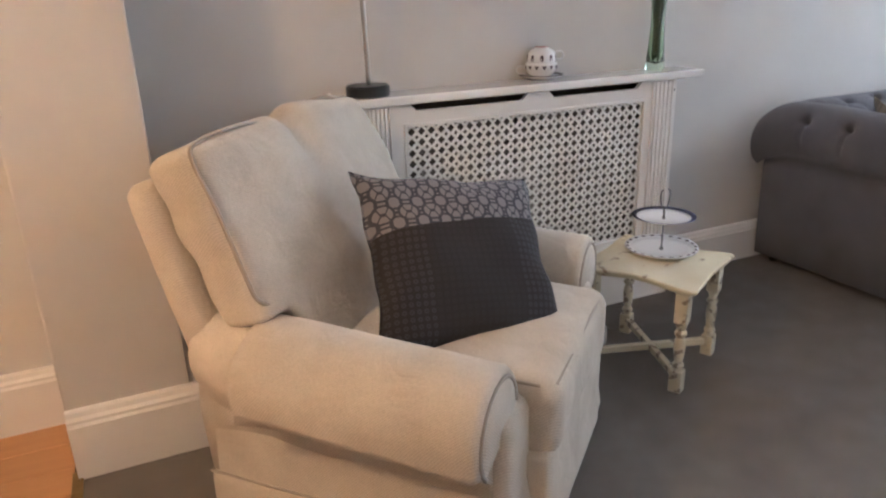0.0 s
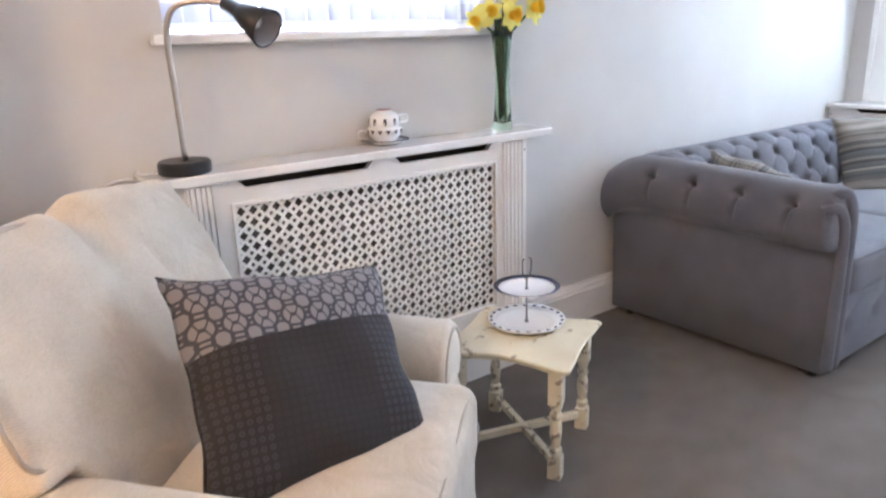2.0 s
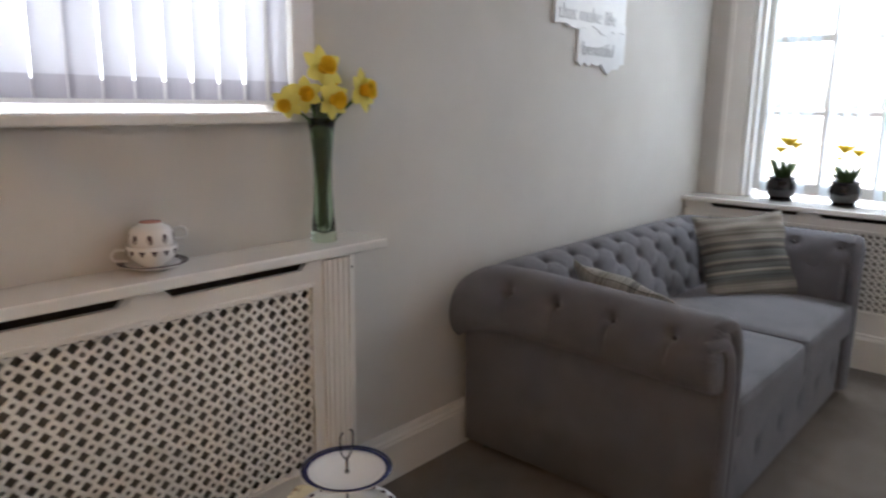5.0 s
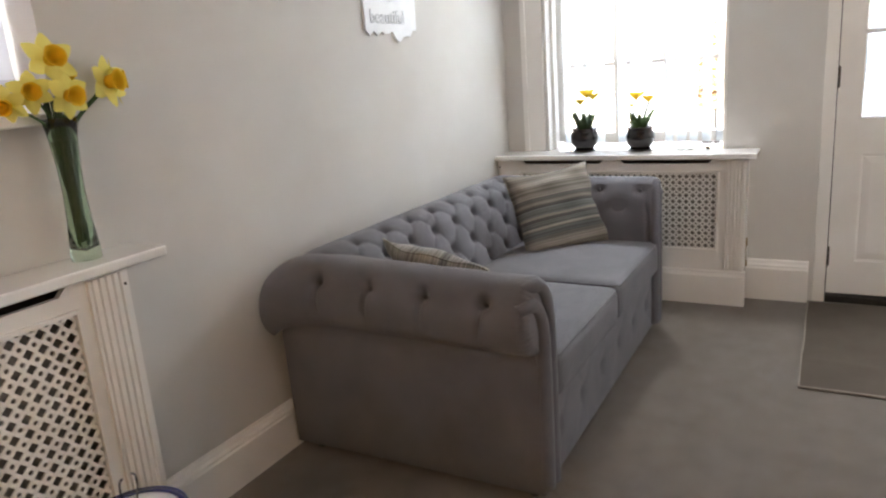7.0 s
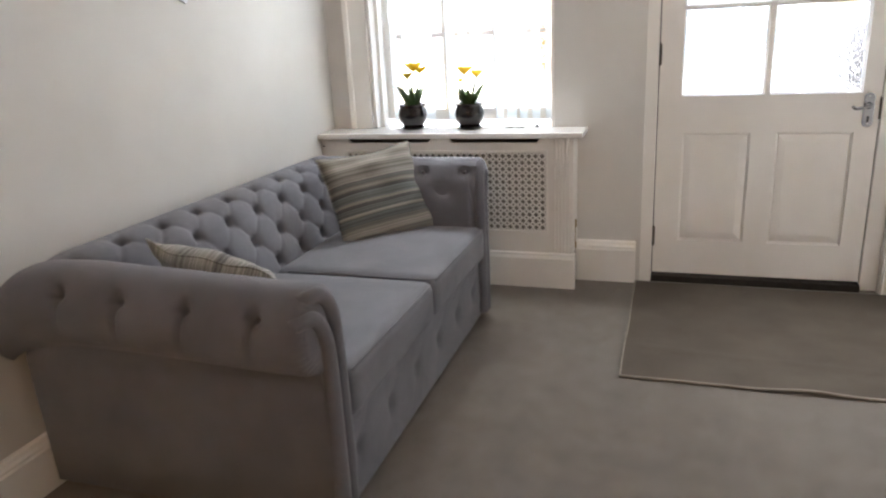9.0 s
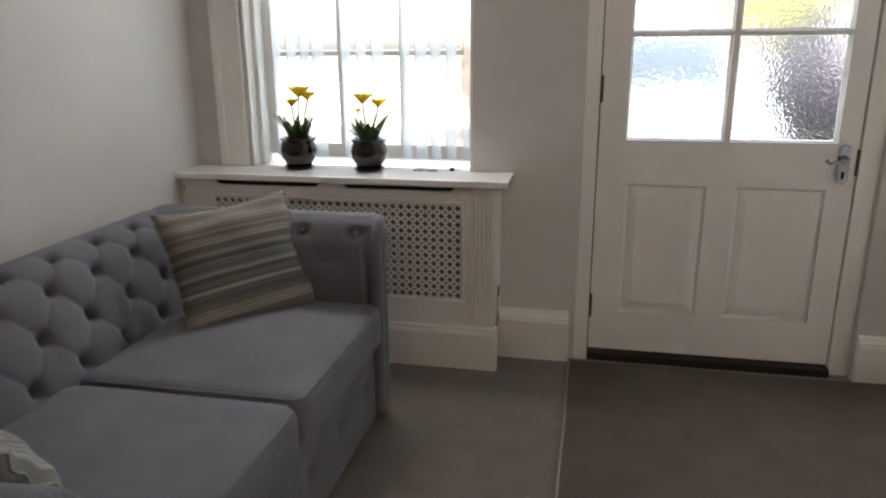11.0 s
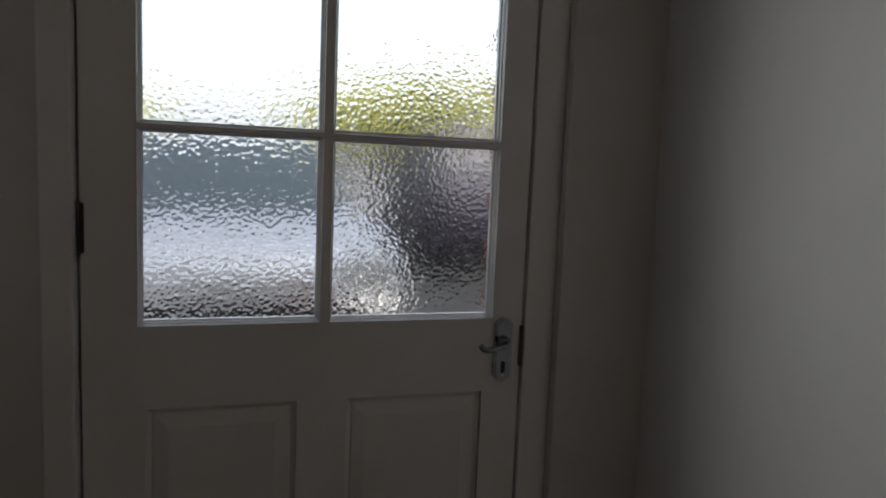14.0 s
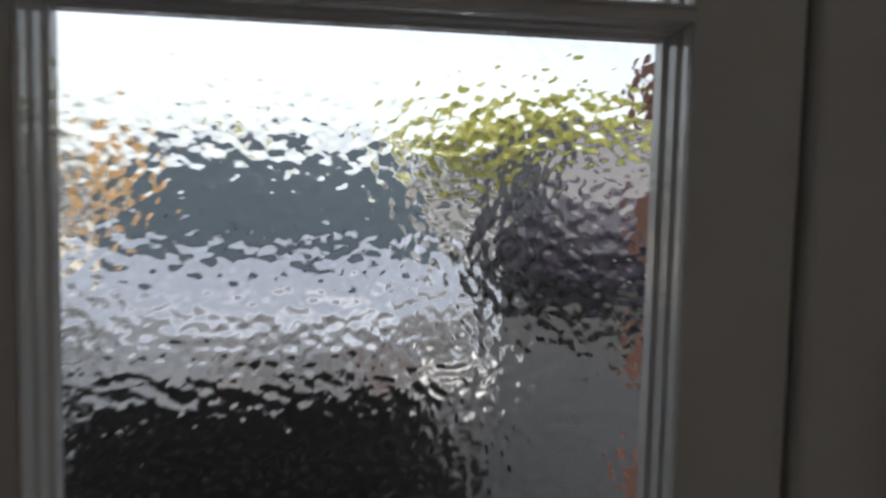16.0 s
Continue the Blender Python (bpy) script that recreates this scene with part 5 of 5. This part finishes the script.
def vase_of_daffodils():
    v = thing("vase", pose(2.05, 2.665, 0.918), "tall green glass vase holding cut daffodils", "vase")
    prof = [(0.0005, 0.0), (0.034, 0.0), (0.037, 0.004), (0.036, 0.03), (0.030, 0.10), (0.0265, 0.17), (0.028, 0.24), (0.034, 0.31), (0.041, 0.355), (0.0385, 0.355), (0.031, 0.305), (0.025, 0.24), (0.0235, 0.17), (0.027, 0.10), (0.032, 0.035), (0.0005, 0.022)]
    g = part("glass", lathe(prof, 36), GREENGLASS, v, "flared green glass", True)
    g.visible_shadow = False
    heads = [((0.000, -0.01, 0.490), (-0.1, -0.9, 0.25), 0.052), ((-0.058, 0.0, 0.420), (-0.35, -0.8, 0.0), 0.042), ((0.006, -0.045, 0.405), (0.05, -1, -0.05), 0.048), ((0.145, -0.01, 0.432), (0.3, -0.9, 0.1), 0.054), ((0.185, 0.02, 0.435), (0.8, -0.5, 0.1), 0.048), ((-0.118, 0.0, 0.395), (-0.7, -0.5, -0.3), 0.038), ((0.062, 0.02, 0.445), (0.2, -0.5, 0.7), 0.024)]
    for i in range(28):
        an = i * 1.9
        r = 0.008 + 0.012 * ((i * 7) % 5) / 5
        part("stem", tube(smooth_path([(r * math.cos(an), r * math.sin(an), 0.045 + 0.02 * (i % 4)), (0.8 * r * math.cos(an + 1), 0.8 * r * math.sin(an + 1), 0.17), (1.4 * r * math.cos(an + 1.6), 1.4 * r * math.sin(an + 1.6), 0.30 + 0.05 * (i % 3))], 5), 0.0040, 6), CUTSTEM, v, smooth=True)
    for i, (tip, f, sz) in enumerate(heads):
        an = i * 2.4
        daffodil(v, (0.014 * math.cos(an), 0.014 * math.sin(an), 0.03), tip, f, sz, 40 + i)


desk_lamp()
teacups()
vase_of_daffodils()


def potted_plant(x, y, seed, flowers):
    rnd = random.Random(seed)
    p = thing("potted_plant", pose(x, y, 0.808, 0, 0, rnd.uniform(0, 90)) @ Matrix.Scale(1.1, 4), "yellow flowers in a black glazed pot on the window shelf", "potted plant", "pots on the window shelf")
    part("saucer", lathe([(0.0005, 0.0), (0.052, 0.0), (0.060, 0.010), (0.057, 0.010), (0.050, 0.004), (0.0005, 0.004)], 28), POT, p, smooth=True)
    part("pot", lathe([(0.0005, 0.004), (0.042, 0.004), (0.048, 0.012), (0.066, 0.045), (0.071, 0.072), (0.067, 0.095), (0.060, 0.106), (0.067, 0.114), (0.067, 0.120), (0.060, 0.120), (0.054, 0.108), (0.0005, 0.104)], 36), POT, p, "glazed bulbous pot", True)
    for i in range(26):
        an, tilt = rnd.uniform(0, 6.28), rnd.uniform(2, 26)
        L, W = rnd.uniform(0.045, 0.125), rnd.uniform(0.009, 0.017)
        bend = rnd.uniform(0.1, 0.5)
        def leaf(u, v, L=L, W=W, bend=bend):
            w = W * math.sin(math.pi * (0.06 + 0.92 * u)) ** 0.8
            return ((2 * v - 1) * w, L * bend * u * u + 0.004 * (2 * v - 1) ** 2, L * u)
        bm = sheet(6, 2, leaf)
        r0 = rnd.uniform(0.0, 0.03)
        bm.transform(pose(r0 * math.cos(an), r0 * math.sin(an), 0.104, 0, 0, math.degrees(an) - 90) @ pose(0, 0, 0, -tilt, 0, 0))
        part("leaf", bm, LEAF, p, smooth=True)
    inv = Matrix.Rotation(-p.matrix_world.to_euler().z, 4, "Z")
    for dx, dy, z, sz in flowers:
        tip, sz = inv @ Vector((dx, dy, z)), sz * 1.2
        part("stem", tube(smooth_path([(tip.x * 0.2, tip.y * 0.2, 0.10), (tip.x * 0.6, tip.y * 0.6, 0.6 * z + 0.03), tuple(tip)], 5), 0.0028, 6), STEM, p, smooth=True)
        bm = bmesh.new()
        for k in range(14):
            a = k * 137.5
            L = sz * (1.0 if k < 8 else 0.65)
            up = 34 if k < 8 else 62
            def petal(u, v, L=L):
                w = L * 0.36 * math.sin(math.pi * (0.1 + 0.86 * u)) ** 0.7
                return ((2 * v - 1) * w, L * u, 0.12 * L * (2 * v - 1) ** 2 + 0.12 * L * u * u)
            merge(bm, sheet(4, 2, petal), pose(*tip, 0, 0, a) @ pose(0, 0, 0, up, 0, 0))
        part("flower", bm, YELLOW, p, "yellow bloom", True)


potted_plant(4.925, 2.255, 61, ((0.0, -0.015, 0.272, 0.046), (0.01, 0.022, 0.238, 0.032), (0.0, -0.048, 0.262, 0.036)))
potted_plant(4.925, 1.940, 62, ((0.0, 0.018, 0.250, 0.044), (0.0, -0.042, 0.238, 0.036), (0.02, 0.045, 0.215, 0.018)))

# bits left on the window shelf
k = thing("reading_glasses", pose(4.93, 1.70, 0.808), "folded wire reading glasses on the window shelf", "glasses")
for dy in (-0.028, 0.028):
    part("lens_rim", tube([(0.016 * math.sin(a) - 0.0, dy + 0.024 * math.cos(a), 0.0035) for a in [2 * math.pi * i / 16 for i in range(16)]], 0.0016, 5, closed=True), DARKMETAL, k)
part("bridge", tube([(0.002, -0.005, 0.0035), (-0.002, 0.0, 0.005), (0.002, 0.005, 0.0035)], 0.0013, 5), DARKMETAL, k)
part("temple", tube([(0.004, -0.052, 0.003), (0.045, -0.02, 0.003), (0.05, 0.045, 0.003)], 0.0014, 5), DARKMETAL, k)
kn = part("window_key", lathe([(0.0005, 0.0), (0.010, 0.0), (0.011, 0.008), (0.007, 0.014), (0.0005, 0.016)], 14), BLACK, None, "", True)
kn.location = (4.96, 1.59, 0.808)
tagged(kn, "small black knob lying on the window shelf", "knob")


# ---- wall things ----
def word_sign():
    s = thing("wall_sign", pose(3.31, YN - 0.014, 1.47), "ragged-edged white wall sign with grey lettering", "sign")
    rnd = random.Random(12)
    def board(x0, x1, z0, z1, ragged):
        low = []
        n = 14
        for i in range(n + 1):
            x = x0 + (x1 - x0) * i / n
            low.append((x, z0 + (rnd.uniform(-0.012, 0.014) if ragged else 0) - (0.03 * math.exp(-((x - x0 - 0.68 * (x1 - x0)) / 0.05) ** 2) if ragged else 0)))
        return prism(low + [(x1 + 0.004, z1), (x0 - 0.003, z1)], 0.012, "y", 0.0)
    part("board", board(0.0, 0.595, 0.175, 0.50, True), SIGNWHITE, s)
    part("board", board(0.195, 0.612, 0.02, 0.21, True), SIGNWHITE, s).matrix_basis = pose(0, 0.004, 0)
    for text, x, z, size in (("that make life", 0.025, 0.198, 0.088), ("beautiful", 0.225, 0.060, 0.082), ("things", 0.06, 0.33, 0.08)):
        if text == "things":
            bm = bmesh.new()
            for i in range(9):
                box(0.04 + 0.058 * i, 0.075 + 0.058 * i, -0.0015, 0.0, 0.33, 0.345 + 0.03 * (i % 3), bm=bm)
            tagged(part("lettering", bm, SIGNINK, s), kind="stuff")
            continue
        cu = bpy.data.curves.new("lettering", "FONT")
        cu.body, cu.size, cu.extrude, cu.resolution_u = text, size, 0.001, 3
        cu.materials.append(SIGNINK)
        tmp = bpy.data.objects.new("tmp", cu)
        scene.collection.objects.link(tmp)
        bpy.context.view_layer.update()
        me = bpy.data.meshes.new_from_object(tmp.evaluated_get(bpy.context.evaluated_depsgraph_get()))
        bpy.data.objects.remove(tmp)
        ob = new("lettering", me)
        ob.parent = s
        ob.matrix_basis = pose(x, -0.001, z, 90, 0, 0)


word_sign()


def wall_fittings():
    s = thing("power_socket", pose(4.68, YS, 0.332, 0, 0, 0), "brushed steel double power socket above the skirting", "socket")
    part("plate", box(-0.092, 0.092, 0.0, 0.007, -0.040, 0.040, 0.003), STEEL, s)
    for x in (-0.048, 0.048):
        for dx, dz, w, h in ((0, 0.008, 0.004, 0.008), (-0.011, -0.012, 0.007, 0.004), (0.011, -0.012, 0.007, 0.004)):
            part("pin_slot", box(x + dx - w, x + dx + w, 0.0068, 0.008, dz - h, dz + h), BLACK, s)
        part("rocker", box(x * 0.35 - 0.007, x * 0.35 + 0.007, 0.0068, 0.010, 0.015, 0.032, 0.002), CHINA, s)
    j = thing("phone_socket", pose(XE, -0.215, 0.325), "small cream phone socket on the wall", "socket")
    part("box", box(-0.022, 0.0, -0.036, 0.036, -0.036, 0.036, 0.006), WALL, j)
    for y, z in ((-0.014, 0.010), (0.012, 0.012), (0.0, -0.008)):
        part("hole", box(-0.0232, -0.0215, y - 0.006, y + 0.006, z - 0.004, z + 0.004, 0.001), BLACK, j)
    p = thing("pipe_clip", pose(4.80, 1.368, 0.215), "dull brass pipe end beside the radiator cover", "pipe")
    part("tail", box(-0.006, 0.006, -0.004, 0.004, 0.0, 0.15, 0.002), BRASS, p)
    part("clip", box(-0.012, 0.022, -0.006, 0.0, 0.035, 0.11, 0.003), WHITE, p)


wall_fittings()


# ---- mat by the door ----
def door_mat():
    m = thing("door_mat", pose(4.4, 0.43, 0), "worn brown rectangle of carpet lying before the door", "mat")
    x0, x1, y0, y1 = 3.845, 4.915, -0.22, 1.075
    def f(u, v):
        x, y = x0 + (x1 - x0) * u, y0 + (y1 - y0) * v
        lift = 0.006 * max(0, noise.noise(Vector((x * 3.1, y * 2.3, 0.4)))) + (0.010 * math.exp(-((y - 0.42) / 0.10) ** 2 - (u / 0.16) ** 2)) + 0.004 * math.exp(-((u - 0.16 - 0.10 * v) / 0.02) ** 2)
        edge = 0.006 * (noise.noise(Vector((y * 2.2, x * 2.2, 7.0))))
        return (x + edge - 4.4, y + edge - 0.43, 0.011 + lift)
    bm = sheet(60, 64, f)
    part("mat_body", bm, MAT, m, "flattened brown pile", True)
    loop = []
    for i in range(65):
        loop.append(f(0, i / 64))
    for i in range(1, 61):
        loop.append(f(i / 60, 1))
    line = [(x, y, z - 0.004) for x, y, z in loop]
    part("edge", tube(line, 0.006, 6), surf("mat_binding", (0.24, 0.21, 0.175), (0.34, 0.30, 0.255), 20, 0.9, 300, 0.2), m, "frayed paler edge", True)


door_mat()


# ---- kitchen end: boards and the warm ceiling lamp ----
def pendant():
    p = thing("pendant_lamp", pose(-1.25, 1.10, H), "lit white glass ceiling lamp in the kitchen", "lamp")
    part("rose", lathe([(0.05, 0.0), (0.05, -0.012), (0.02, -0.03), (0.004, -0.032)], 20), CHINA, p, smooth=True)
    glow, nt, b = node_mat("lit_glass")
    b.inputs["Emission Color"].default_value, b.inputs["Emission Strength"].default_value = (1.0, 0.62, 0.33, 1), 6.8
    part("globe", lathe([(0.03, -0.032), (0.08, -0.06), (0.10, -0.11), (0.08, -0.16), (0.0005, -0.185)], 24), glow, p, "lit globe", True)


pendant()


# ---- outside ----
ASPHALT = surf("drive_gravel", (0.075, 0.073, 0.07), (0.12, 0.117, 0.11), 2, 0.9, 120, 0.3)
PAVING = surf("paving", (0.22, 0.21, 0.20), (0.30, 0.29, 0.27), 3, 0.85, 90, 0.2)
BRICK = surf("brick", (0.30, 0.12, 0.075), (0.38, 0.17, 0.11), 20, 0.85, 120, 0.2)
STONE = surf("garden_wall", (0.34, 0.31, 0.26), (0.44, 0.40, 0.34), 6, 0.9, 60, 0.3)
CARPAINT = surf("silver_car_paint", (0.84, 0.85, 0.88), (0.88, 0.89, 0.92), 3, 0.2, 400, 0.01, metal=0.75, coat=0.8)
DARKPAINT = surf("dark_car_paint", (0.012, 0.010, 0.022), (0.018, 0.015, 0.03), 3, 0.65, 400, 0.01)
CARGLASS = surf("car_glass", (0.075, 0.115, 0.135), (0.10, 0.145, 0.165), 2, 0.08, 60, 0.002, coat=1.0)
RUBBER = surf("tyre_rubber", (0.012, 0.012, 0.012), (0.02, 0.02, 0.02), 20, 0.9, 120, 0.2)
HEDGE = surf("hedge_leaf", (0.20, 0.21, 0.045), (0.32, 0.32, 0.09), 3, 0.6, 60, 0.1)
RUSSET = surf("russet_leaf", (0.38, 0.25, 0.12), (0.50, 0.34, 0.18), 3, 0.6, 60, 0.1)

tagged(part("ground", box(-300, 400, -300, 300, -0.32, -0.03), ASPHALT, None, "grey gravel drive and ground outside"), kind="structure")
tagged(part("pavement", box(5.262, 6.4, -14, 14, -0.15, -0.012, 0.004), PAVING, None, "pale paved strip before the house"), kind="structure")


def car(m, paint, label, L=4.1, glazing=None):
    c = thing("car", m, label, "car")
    side = [(-L / 2, 0.35), (-L / 2 + 0.02, 0.72), (-L / 2 + 0.25, 0.93), (-L / 2 + 0.95, 1.03), (L / 2 - 0.9, 1.10), (L / 2 - 0.10, 1.06), (L / 2, 0.75), (L / 2 - 0.03, 0.35), (L / 2 - 0.2, 0.24), (-L / 2 + 0.2, 0.24)]
    cab = [(-L / 2 + 0.85, 1.03), (-L / 2 + 1.50, 1.50), (-L / 2 + 1.95, 1.57), (L / 2 - 0.9, 1.55), (L / 2 - 0.35, 1.42), (L / 2 - 0.14, 1.08)]
    rings = []
    for k, y in ((0.90, -0.86), (0.98, -0.83), (1.0, -0.78), (1.0, 0.78), (0.98, 0.83), (0.90, 0.86)):
        rings.append([(x * (0.985 + 0.015 * k), y, 0.62 + (z - 0.62) * k) for x, z in side])
    part("body", loft(rings), paint, c, "glossy painted body", True)
    rings = [[(x, y, z) for x, z in cab] for y in (-0.76, 0.76)]
    rings = [[(x, y * (1 - 0.16 * (z - 1.03) / 0.5), z) for x, y, z in r] for r in rings]
    part("cabin", loft(rings), glazing or CARGLASS, c, "dark glass cabin")
    roof = [(x, z) for x, z in cab[1:5]]
    part("roof", loft([[(x, y, z + 0.012) for x, z in roof] + [(x, y, z - 0.03) for x, z in roof[::-1]] for y in (-0.65, 0.65)]), paint, c)
    for s in (-1, 1):
        for x, z0, x1, z1 in ((-L / 2 + 1.48, 1.03, -L / 2 + 1.52, 1.52), (0.15, 1.06, 0.12, 1.55), (L / 2 - 0.85, 1.08, L / 2 - 0.88, 1.54)):
            part("pillar", tube([(x, s * 0.765, z0), (x1, s * 0.645, z1)], 0.035, 6), paint, c)
        for x in (-L / 2 + 0.78, L / 2 - 0.75):
            w = part("wheel", lathe([(0.20, 0.0), (0.31, 0.01), (0.325, 0.05), (0.325, 0.16), (0.31, 0.20), (0.20, 0.205)], 28), RUBBER, c, "black tyre", True)
            w.matrix_basis = pose(x, s * 0.88, 0.325, 90 * s, 0, 0)
            part("rim", lathe([(0.19, 0.004), (0.17, 0.012), (0.05, 0.008), (0.0005, 0.008)], 20), CHROME, w, "alloy rim", True)
        part("mirror", padded(-L / 2 + 1.15, -L / 2 + 1.27, s * 0.98 - 0.09, s * 0.98 + 0.09, 1.02, 1.15, 0.03, 0, 3), paint, c, smooth=True)
    part("grille", padded(-L / 2 - 0.012, -L / 2 + 0.05, -0.66, 0.64, 0.36, 0.59, 0.02, 0, 4), BLACK, c, "black lower grille", True)
    part("bumper", padded(-L / 2 - 0.03, -L / 2 + 0.10, -0.82, 0.82, 0.10, 0.36, 0.03, 0, 6), BLACK, c, "black bumper skirt", True)
    for x, col in ((-L / 2 + 0.06, CHINA), (L / 2 - 0.05, BLACK)):
        for s in (-1, 1):
            part("light", padded(x - 0.06, x + 0.06, s * 0.66 - 0.14, s * 0.66 + 0.14, 0.74, 0.87, 0.03, 0, 3), col, c, smooth=True)


car(pose(9.15, 0.74, -0.03, 0, 0, 3), CARPAINT, "silver car parked facing the house on the drive")
car(pose(13.4, -2.6, -0.03, 0, 0, 178) @ Matrix.Diagonal((1.05, 1.1, 1.24, 1)), DARKPAINT, "dark car parked with its tail to the house", 4.3, surf("tinted_glass", (0.014, 0.012, 0.02), (0.02, 0.018, 0.028), 2, 0.5, 60, 0.01))


def shrub(name, box3, n, material, label, cat, seed, clear):
    """Clump of small bent leaves on branching stems."""
    rnd = random.Random(seed)
    x0, x1, y0, y1, z0, z1 = box3
    s = thing(name, pose((x0 + x1) / 2, (y0 + y1) / 2, z0), label, cat)
    verts, faces = [], []
    cx, cy = (x1 - x0) / 2, (y1 - y0) / 2
    for i in range(n):
        a, h = rnd.uniform(0, 6.28), rnd.random() ** 0.8
        lump = 0.72 + 0.3 * noise.noise(Vector((math.cos(a) * 2, math.sin(a) * 2, h * 4 + seed)))
        r = (rnd.random() ** 0.35) * lump * math.sqrt(max(0.05, 1 - (2 * h - 0.85) ** 2 * 0.8))
        p = Vector((cx * r * math.cos(a), cy * r * math.sin(a), (z1 - z0) * (clear + (1 - clear) * h) * (0.85 + 0.2 * lump)))
        d = Vector((rnd.gauss(0, 1), rnd.gauss(0, 1), rnd.gauss(0.3, 1))).normalized()
        e = d.orthogonal().normalized()
        L = rnd.uniform(0.06, 0.13)
        b = len(verts)
        verts += [p - d * L, p + e * L * 0.45, p + d * L, p - e * L * 0.45]
        faces += [(b, b + 1, b + 2), (b, b + 2, b + 3)]
    me = bpy.data.meshes.new("crown")
    me.from_pydata([tuple(v) for v in verts], [], faces)
    me.materials.append(material)
    ob = new("crown", me)
    ob.parent = s
    tagged(ob, kind="stuff")
    bm = bmesh.new()
    for i in range(9):
        a = rnd.uniform(0, 6.28)
        q = (cx * 0.6 * math.cos(a), cy * 0.6 * math.sin(a), (z1 - z0) * rnd.uniform(0.5, 0.85))
        merge(bm, tube(smooth_path([(0.1 * math.cos(a), 0.1 * math.sin(a), 0), (q[0] * 0.4, q[1] * 0.4, q[2] * 0.5), q], 4), 0.03, 6, (1, 0.3)))
    part("branches", bm, DARKWOOD, s)


shrub("tree", (16.5, 20, -8.4, 0.6, -0.03, 3.1), 8000, HEDGE, "yellow-green leafy tree beyond the drive", "tree", 3, 0.55)
shrub("shrub", (18, 20.2, 1.2, 3.4, -0.03, 2.4), 3200, HEDGE, "pale green shrub beyond the drive", "shrub", 4, 0.1)
shrub("shrub", (11.6, 12.3, 2.2, 2.9, -0.03, 1.75), 1100, RUSSET, "russet-leaved shrub beside the silver car", "shrub", 6, 0.3)


def garden_wall():
    g = thing("garden_wall", pose(14.4, 6.2, -0.03), "low pale stone wall beyond the drive", "wall")
    rnd = random.Random(9)
    for row in range(4):
        y = -5.0 + (row % 2) * 0.2
        while y < 9:
            w = rnd.uniform(0.32, 0.55)
            part("stone", box(-0.15 - rnd.uniform(0, 0.02), 0.15, y, y + w - 0.012, row * 0.17, row * 0.17 + 0.16), STONE, g)
            y += w
    part("coping", box(-0.19, 0.19, -5.0, 9.2, 0.685, 0.74, 0.015), STONE, g)


garden_wall()

# brick reveal outside the door, brick by brick
for side, y in ((-1, DY0 + 0.0),):
    pier = thing("wall_outer_brick", pose(5.262, -0.22, -0.02), "red brick outer face beside the door", "brick wall", kind="structure")
    bm0 = box(0.0, 0.10, 0.0, 0.215, 0.0, 0.065, 0.004, 1)
    base = part("brick", bm0, BRICK, pier)
    base.matrix_basis = pose(0, 0, 0)
    for row in range(1, 30):
        b2 = new("brick", base.data)
        b2.parent = pier
        b2.matrix_basis = pose(0, -0.1125 * (row % 2), row * 0.075)

# kitchen floorboards
boards = bpy.data.objects["floor_kitchen"]
plank = part("board", box(0, 1.6, 0, 0.133, -0.0058, 0.0, 0.0015, 1), WOOD, boards)
plank.matrix_basis = pose(XW - 0.012 - 1.6, YS, 0)
for i in range(0, 23):
    for jx in (0, 1) if i else (1,):
        b2 = new("board", plank.data)
        b2.parent = boards
        b2.matrix_basis = pose(XW - 0.012 - 1.6 - jx * 1.602, YS + 0.1345 * i, 0)
tagged(part("trim_threshold", box(XW - 0.018, XW + 0.012, YS, 2.36, -0.004, 0.006, 0.003), BRASS, None, "slim metal strip between boards and carpet"), kind="structure")
